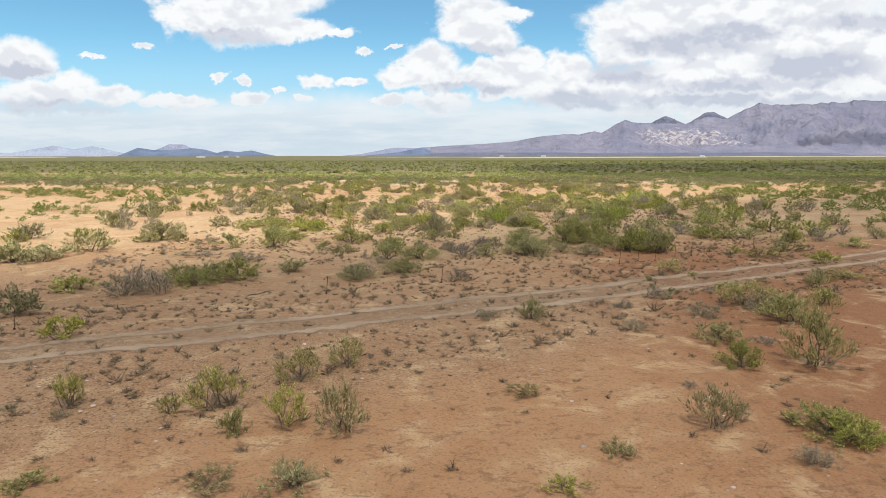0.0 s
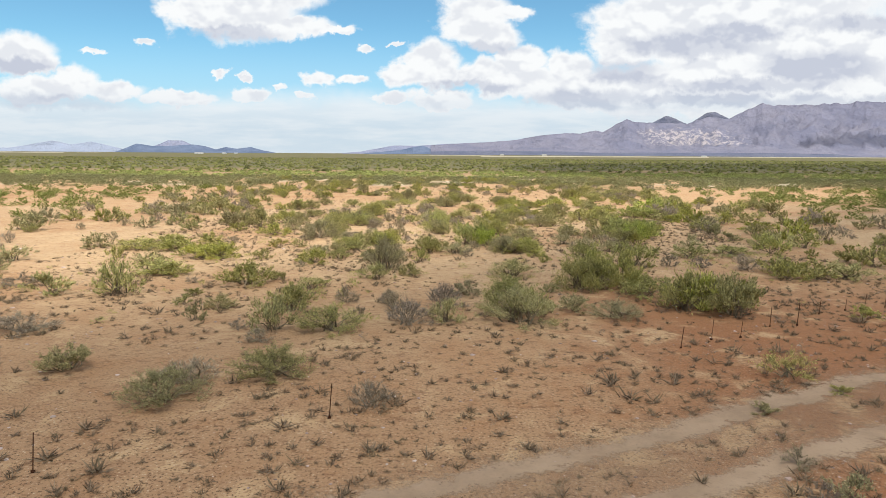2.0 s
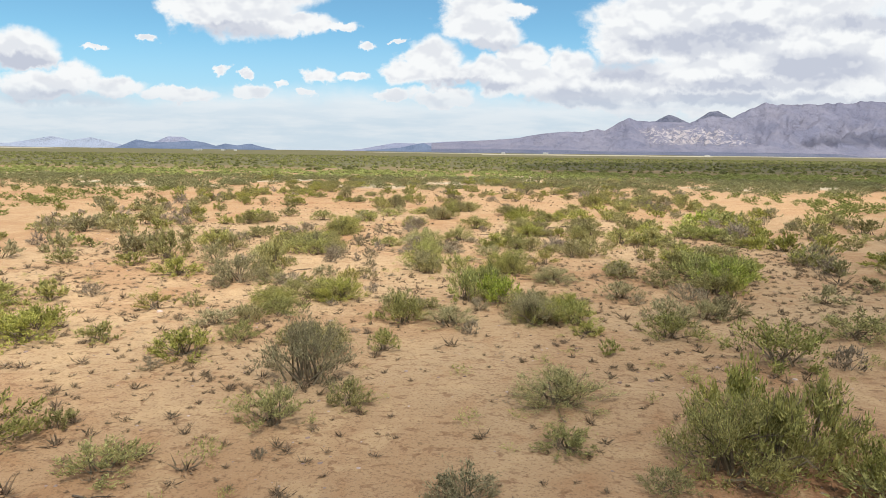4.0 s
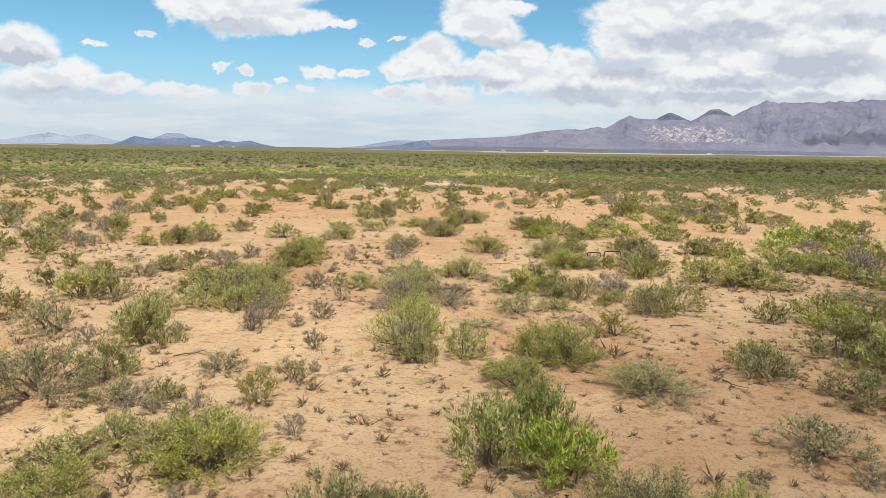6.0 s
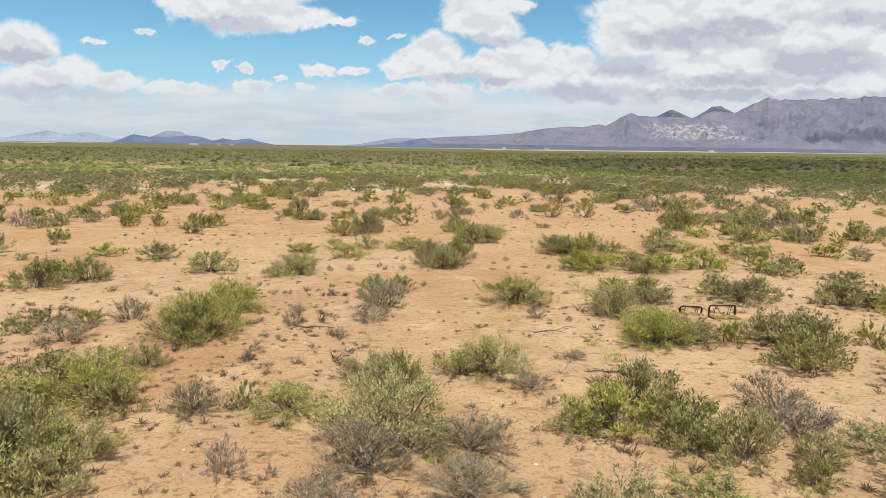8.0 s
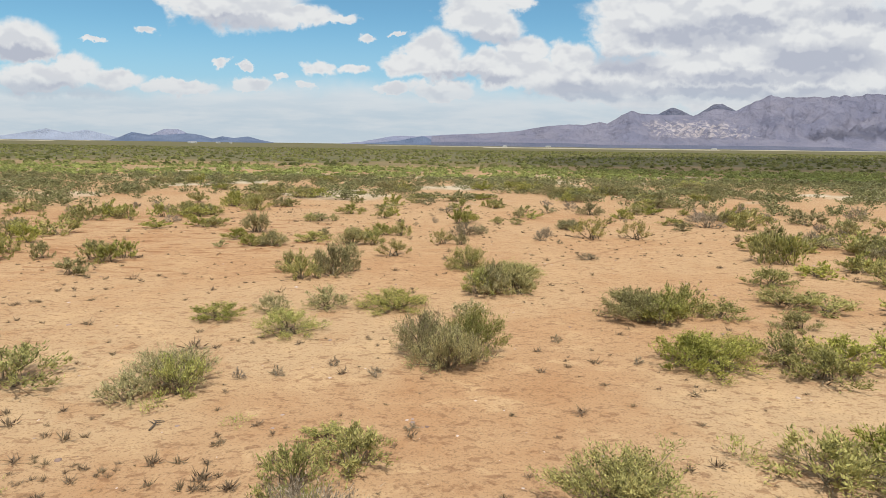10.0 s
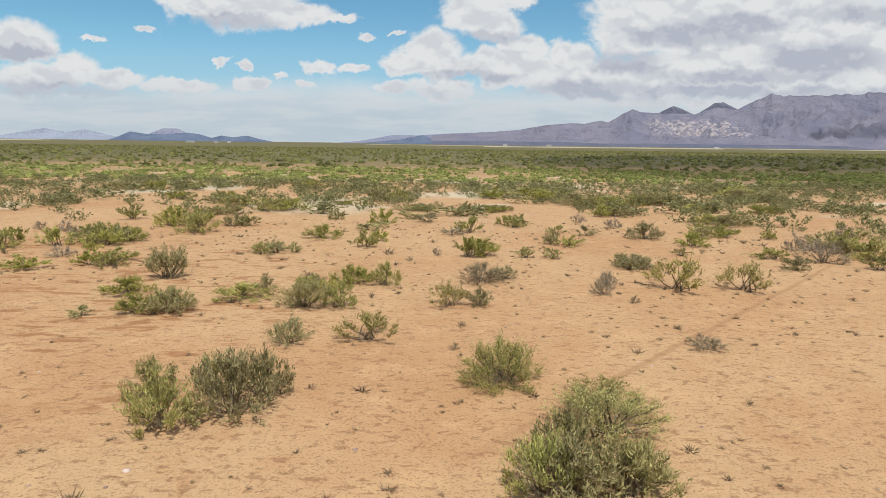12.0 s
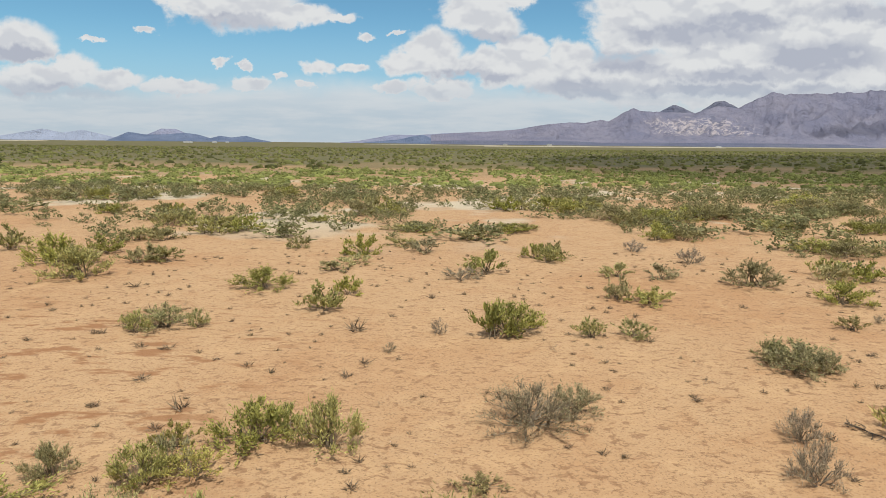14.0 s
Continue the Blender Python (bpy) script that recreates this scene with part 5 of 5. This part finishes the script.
def build_tufts():
    forms = [tuft_form(80 + i, 30) for i in range(9)]
    n = 34000
    x, y = 3 + rng.uniform(-28, 28, n), rng.uniform(10, 180, n)
    f = field(x, y, 0.09, 21.0) + 0.6 * field(x, y, 0.3, 27.0)
    dens = np.clip(0.42 + 0.9 * f, 0.10, 0.95) * np.where(y < 60, 1.3, np.where(y < 108, 1.25, 0.22))
    away = np.abs(y - road_mid(x))
    dens = np.where((away < 8.0) & (away > 1.9), np.maximum(dens, 0.95), dens)
    dens = np.where(away < 1.9, np.where(away < 0.5, 0.7, 0.05), dens)
    dens = np.where(y < road_mid(x) - 8, dens * 0.3, dens)
    ok = rng.uniform(0, 1, n) < dens
    x, y = x[ok], y[ok]
    w = rng.lognormal(-1.10, 0.42, len(x))
    scatter("dry_grass_tufts", "small dry brown grass and weed tufts on sand", "grass tufts", TUFT, forms, x, y, w, w * rng.uniform(0.8, 1.3, len(x)), rng.uniform(0, 6.28, len(x)))


def build_stones():
    forms = [stone_form(120 + i) for i in range(5)]
    n = 26000
    x, y = 3 + rng.uniform(-36, 36, n), 10 + 140 * rng.uniform(0, 1, n) ** 1.6
    away = np.abs(y - road_mid(x))
    dens = np.where(away < 9, 0.8, np.where(y < 115, 0.45, 0.15)) * np.clip(0.6 + 1.2 * field(x, y, 0.12, 33.0), 0.05, 1)
    dens = np.where(y < road_mid(x) - 9, dens * 0.3, dens)
    ok = rng.uniform(0, 1, n) < dens
    x, y = x[ok], y[ok]
    w = rng.lognormal(-3.25, 0.45, len(x))
    scatter("pebbles", "scattered grey and tan pebbles on the soil", "pebbles", PEBBLE, forms, x, y, w, w, rng.uniform(0, 6.28, len(x)))


build_scrub()
build_tufts()
build_stones()


# ---- fence stakes, discarded bench seats, dead wood, far houses ----
def fence_post(x, y, high, lean, turn, stout=0.6):
    """A rusty steel stake: a T-shaped bar with studs and a pointed foot plate."""
    high *= 0.9
    stout *= 0.62
    bm = bmesh.new()
    for w, d, oy in ((0.05, 0.010, 0.0), (0.010, 0.045, 0.026)):
        g = bmesh.ops.create_cube(bm, size=1.0)["verts"]
        bmesh.ops.scale(bm, vec=(w * stout, d * stout, high + 0.15), verts=g)
        bmesh.ops.translate(bm, vec=(0, oy * stout, (high + 0.15) / 2 - 0.15), verts=g)
    z = 0.12
    while z < high - 0.05:
        g = bmesh.ops.create_cube(bm, size=1.0)["verts"]
        bmesh.ops.scale(bm, vec=(0.016, 0.012, 0.014), verts=g)
        bmesh.ops.translate(bm, vec=(0, -0.010, z), verts=g)
        z += 0.09
    bar = bpy.data.meshes.new("bar")
    bm.to_mesh(bar)
    bm.free()
    bar.materials.append(RUST)
    thing = new("fence_post")
    part("bar", bar, thing)
    bm = bmesh.new()
    g = bmesh.ops.create_cube(bm, size=1.0)["verts"]
    bmesh.ops.scale(bm, vec=(0.10, 0.006, 0.09), verts=g)
    bmesh.ops.translate(bm, vec=(0, 0.006, 0.03), verts=g)
    plate = bpy.data.meshes.new("foot_plate")
    bm.to_mesh(plate)
    bm.free()
    plate.materials.append(RUST)
    part("foot_plate", plate, thing)
    thing.matrix_basis = pose(x, y, on(x, y), lean * math.sin(turn), lean * math.cos(turn), math.degrees(turn))
    return tagged(thing, "leaning rusty steel fence stake in bare soil" if abs(lean) > 4 else "thin rusty steel fence stake in bare soil", "fence post", "fence stakes beside the track")


fence_post(-6.33, 32.91, 1.10, 6, 0.2, 0.8)
fence_post(-0.10, 36.08, 1.15, 5, 0.3, 0.8)
fence_post(12.38, 43.03, 0.98, 5, 0.2, 0.8)
fence_post(14.03, 44.11, 0.99, 3, 2.4)
fence_post(15.38, 44.46, 0.80, 4, 3.0)
fence_post(17.41, 46.02, 1.00, 1, 0.5)
fence_post(18.68, 46.17, 1.14, 2, 3.3, 0.8)
fence_post(21.03, 48.47, 0.80, 3, 0.4)
fence_post(22.67, 49.08, 0.72, 2, 2.2)
fence_post(24.73, 50.67, 0.65, 3, 0.8)
fence_post(25.18, 49.89, 1.10, 1, 0.2, 0.8)
fence_post(-18.6, 26.1, 0.75, 5, 0.3, 0.8)
fence_post(29.6, 53.0, 1.00, 2, 0.9)
fence_post(34.0, 55.8, 1.05, 3, 2.0)


def bar_mesh(name, pts, radius, mat, sides=7):
    verts, faces = [], []
    tube([np.array(p, float) for p in pts], [radius] * len(pts), verts, faces, sides)
    return mesh_of(name, verts, faces, mat, True)


FOAM = plain_material("weathered yellow foam", (0.259, 0.187, 0.050), (0.158, 0.108, 0.036), 7.0, 0.95, 0.0, 0.02)
BLACK = plain_material("black steel tube", (0.018, 0.014, 0.012), (0.05, 0.032, 0.022), 20.0, 0.6, 0.3)


def foam_slab(name, long, deep, thick, seed, parent):
    """A torn, sagging slab of foam."""
    bm = bmesh.new()
    bmesh.ops.create_grid(bm, x_segments=18, y_segments=9, size=0.5)
    top = bm.verts[:]
    for v in top:
        v.co.x *= long * (1 + 0.06 * noise.noise(Vector((v.co.y * 7, seed, 0))))
        v.co.y *= deep * (1 + 0.16 * noise.noise(Vector((v.co.x * 5, seed, 2))))
        v.co.z = thick * (0.7 + 0.9 * noise.noise(Vector((v.co.x * 4.0, v.co.y * 5.0, seed))))
    g = bmesh.ops.extrude_face_region(bm, geom=bm.faces[:])
    for v in g["geom"]:
        if isinstance(v, bmesh.types.BMVert):
            v.co.z = 0.012
    me = bpy.data.meshes.new(name)
    bmesh.ops.recalc_face_normals(bm, faces=bm.faces[:])
    bm.to_mesh(me)
    bm.free()
    me.materials.append(FOAM)
    me.polygons.foreach_set("use_smooth", [True] * len(me.polygons))
    return part(name, me, parent, "torn weathered yellow foam")


def bench_seat(x, y, turn, long, high, tip, label):
    """The steel skeleton of a discarded bench seat with its foam."""
    thing = new("bench_seat")
    h, r = long / 2, 0.045
    hoop = [(-h, 0, 0.02), (-h, 0, high - r * 2), (-h + 0.03, 0, high - 0.03), (-h + r * 2, 0, high), (h - r * 2, 0, high), (h - 0.03, 0, high - 0.03), (h, 0, high - r * 2), (h, 0, 0.02)]
    part("back_frame", bar_mesh("back_frame", hoop, 0.042, BLACK), thing)
    part("seat_frame", bar_mesh("seat_frame", [(-h, 0, 0.03), (-h, -0.42, 0.03), (h * 0.96, -0.46, 0.03), (h * 1.08, -0.02, 0.03)], 0.034, BLACK), thing)
    for s in (-0.30, 0.22, 0.30):
        part("brace", bar_mesh("brace", [(long * s, 0.0, 0.03), (long * (s + 0.02), 0.02, high * 0.5), (long * (s + 0.06), 0.0, high - 0.02)], 0.014, BLACK), thing)
    foam_slab("foam", long * 1.02, 0.50, 0.10, long * 3.1, thing).location = (0.03, -0.24, 0.0)
    thing.matrix_basis = pose(x, y, on(x, y), tip, 0, turn)
    return tagged(thing, label, "bench seat")


bench_seat(16.28, 103.25, 2, 1.20, 0.52, 0, "discarded black steel bench seat frame with torn yellow foam")
bench_seat(15.05, 103.75, -9, 0.95, 0.36, 14, "collapsed black bench seat frame with yellow foam scraps")


def dead_branch(x, y, turn, long, seed, rise=0.25):
    """A weathered, forked dead branch lying on the sand."""
    r = np.random.default_rng(seed)
    thing = new("dead_branch")

    def limb(a, heading, length, radius, name):
        pts, p = [np.array(a, float)], np.array(a, float)
        for _ in range(6):
            heading += r.normal(0, 0.28)
            p = p + np.array([math.cos(heading), math.sin(heading), r.normal(0.0, 0.16)]) * length / 6
            p[2] = min(max(p[2], radius), rise * long)
            pts.append(p.copy())
        verts, faces = [], []
        tube(pts, list(np.linspace(radius, radius * 0.35, len(pts))), verts, faces, 6)
        part(name, mesh_of(name, verts, faces, DEADWOOD, True), thing)
        return pts
    main = limb((0, 0, 0.03), 0.0, long, 0.030, "limb")
    for k in (2, 3, 4, 5):
        limb(main[k], r.choice([-1, 1]) * r.uniform(0.5, 1.2), long * r.uniform(0.25, 0.5), 0.016, "fork")
    thing.matrix_basis = pose(x, y, on(x, y) - 0.005, 0, 0, turn)
    return tagged(thing, "dark weathered forked dead branch lying on sand", "dead branch", "fallen dead branches")


DEADWOOD = plain_material("weathered dead wood", (0.06, 0.045, 0.035), (0.16, 0.125, 0.095), 14.0, 0.9, 0.0, 0.01)
dead_branch(9.55, 95.85, 160, 0.9, 1, 0.55)
dead_branch(9.35, 95.90, 10, 0.8, 2, 0.2)
dead_branch(7.35, 100.55, -6, 1.6, 3)
dead_branch(-2.2, 100.6, 4, 1.5, 4)
dead_branch(-2.7, 100.9, -20, 1.1, 5)
dead_branch(-10.6, 32.9, 8, 1.3, 6)
dead_branch(14.0, 84.9, 5, 0.9, 7)
dead_branch(13.3, 78.1, -30, 1.2, 8)
dead_branch(14.3, 149.2, -40, 1.5, 9)
dead_branch(-4.3, 52.5, 5, 1.3, 10)
dead_branch(-4.5, 109.3, 80, 0.7, 11, 0.4)
dead_branch(-6.0, 79.8, 12, 1.2, 12)

WHITEWALL = plain_material("white house wall", (0.518, 0.504, 0.475), (0.576, 0.569, 0.547), 0.8)
ROOF = plain_material("grey metal roof", (0.216, 0.209, 0.209), (0.302, 0.295, 0.288), 0.6, 0.5)
DARKPANE = plain_material("dark window pane", (0.03, 0.035, 0.04), (0.05, 0.055, 0.06), 1.0, 0.2)


def block(bm, lo, hi):
    g = bmesh.ops.create_cube(bm, size=1.0)["verts"]
    bmesh.ops.scale(bm, vec=[b - a for a, b in zip(lo, hi)], verts=g)
    bmesh.ops.translate(bm, vec=[(a + b) / 2 for a, b in zip(lo, hi)], verts=g)


def finish(name, bm, mat, parent):
    me = bpy.data.meshes.new(name)
    bm.to_mesh(me)
    bm.free()
    me.materials.append(mat)
    return part(name, me, parent)


def far_house(x, y, turn, long, deep, high):
    """A low ranch house far out on the plain."""
    thing = new("house")
    bm = bmesh.new()
    block(bm, (-long / 2, -deep / 2, -0.4), (long / 2, deep / 2, high))
    finish("wall", bm, WHITEWALL, thing)
    bm = bmesh.new()
    e, k = 0.6, deep * 0.28
    pts = [(-long / 2 - e, -deep / 2 - e, high), (long / 2 + e, -deep / 2 - e, high), (long / 2 + e, deep / 2 + e, high), (-long / 2 - e, deep / 2 + e, high), (-long / 2 - e, 0, high + k), (long / 2 + e, 0, high + k)]
    v = [bm.verts.new(p) for p in pts]
    for f in ((0, 1, 5, 4), (2, 3, 4, 5), (0, 4, 3), (1, 2, 5), (3, 2, 1, 0)):
        bm.faces.new([v[i] for i in f])
    finish("roof", bm, ROOF, thing)
    for s in (-0.3, 0.0, 0.3):
        bm = bmesh.new()
        block(bm, (long * s - 0.7, -deep / 2 - 0.06, 0.9), (long * s + 0.7, -deep / 2 + 0.02, 2.1))
        finish("window", bm, DARKPANE, thing)
    thing.matrix_basis = pose(x, y, on(x, y), 0, 0, turn)
    return tagged(thing, "white ranch house far out on the plain", "house", "far ranch houses")


far_house(-980, 2560, 12, 20, 9, 4.0)
far_house(-1012, 2600, 5, 14, 8, 3.6)
far_house(-905, 2620, -8, 16, 8, 4.2)
far_house(-880, 2690, 20, 12, 7, 3.6)
far_house(1010, 2450, 0, 18, 9, 4.0)
far_house(270, 2900, 10, 16, 8, 4.0)
far_house(480, 3000, -12, 22, 9, 4.5)
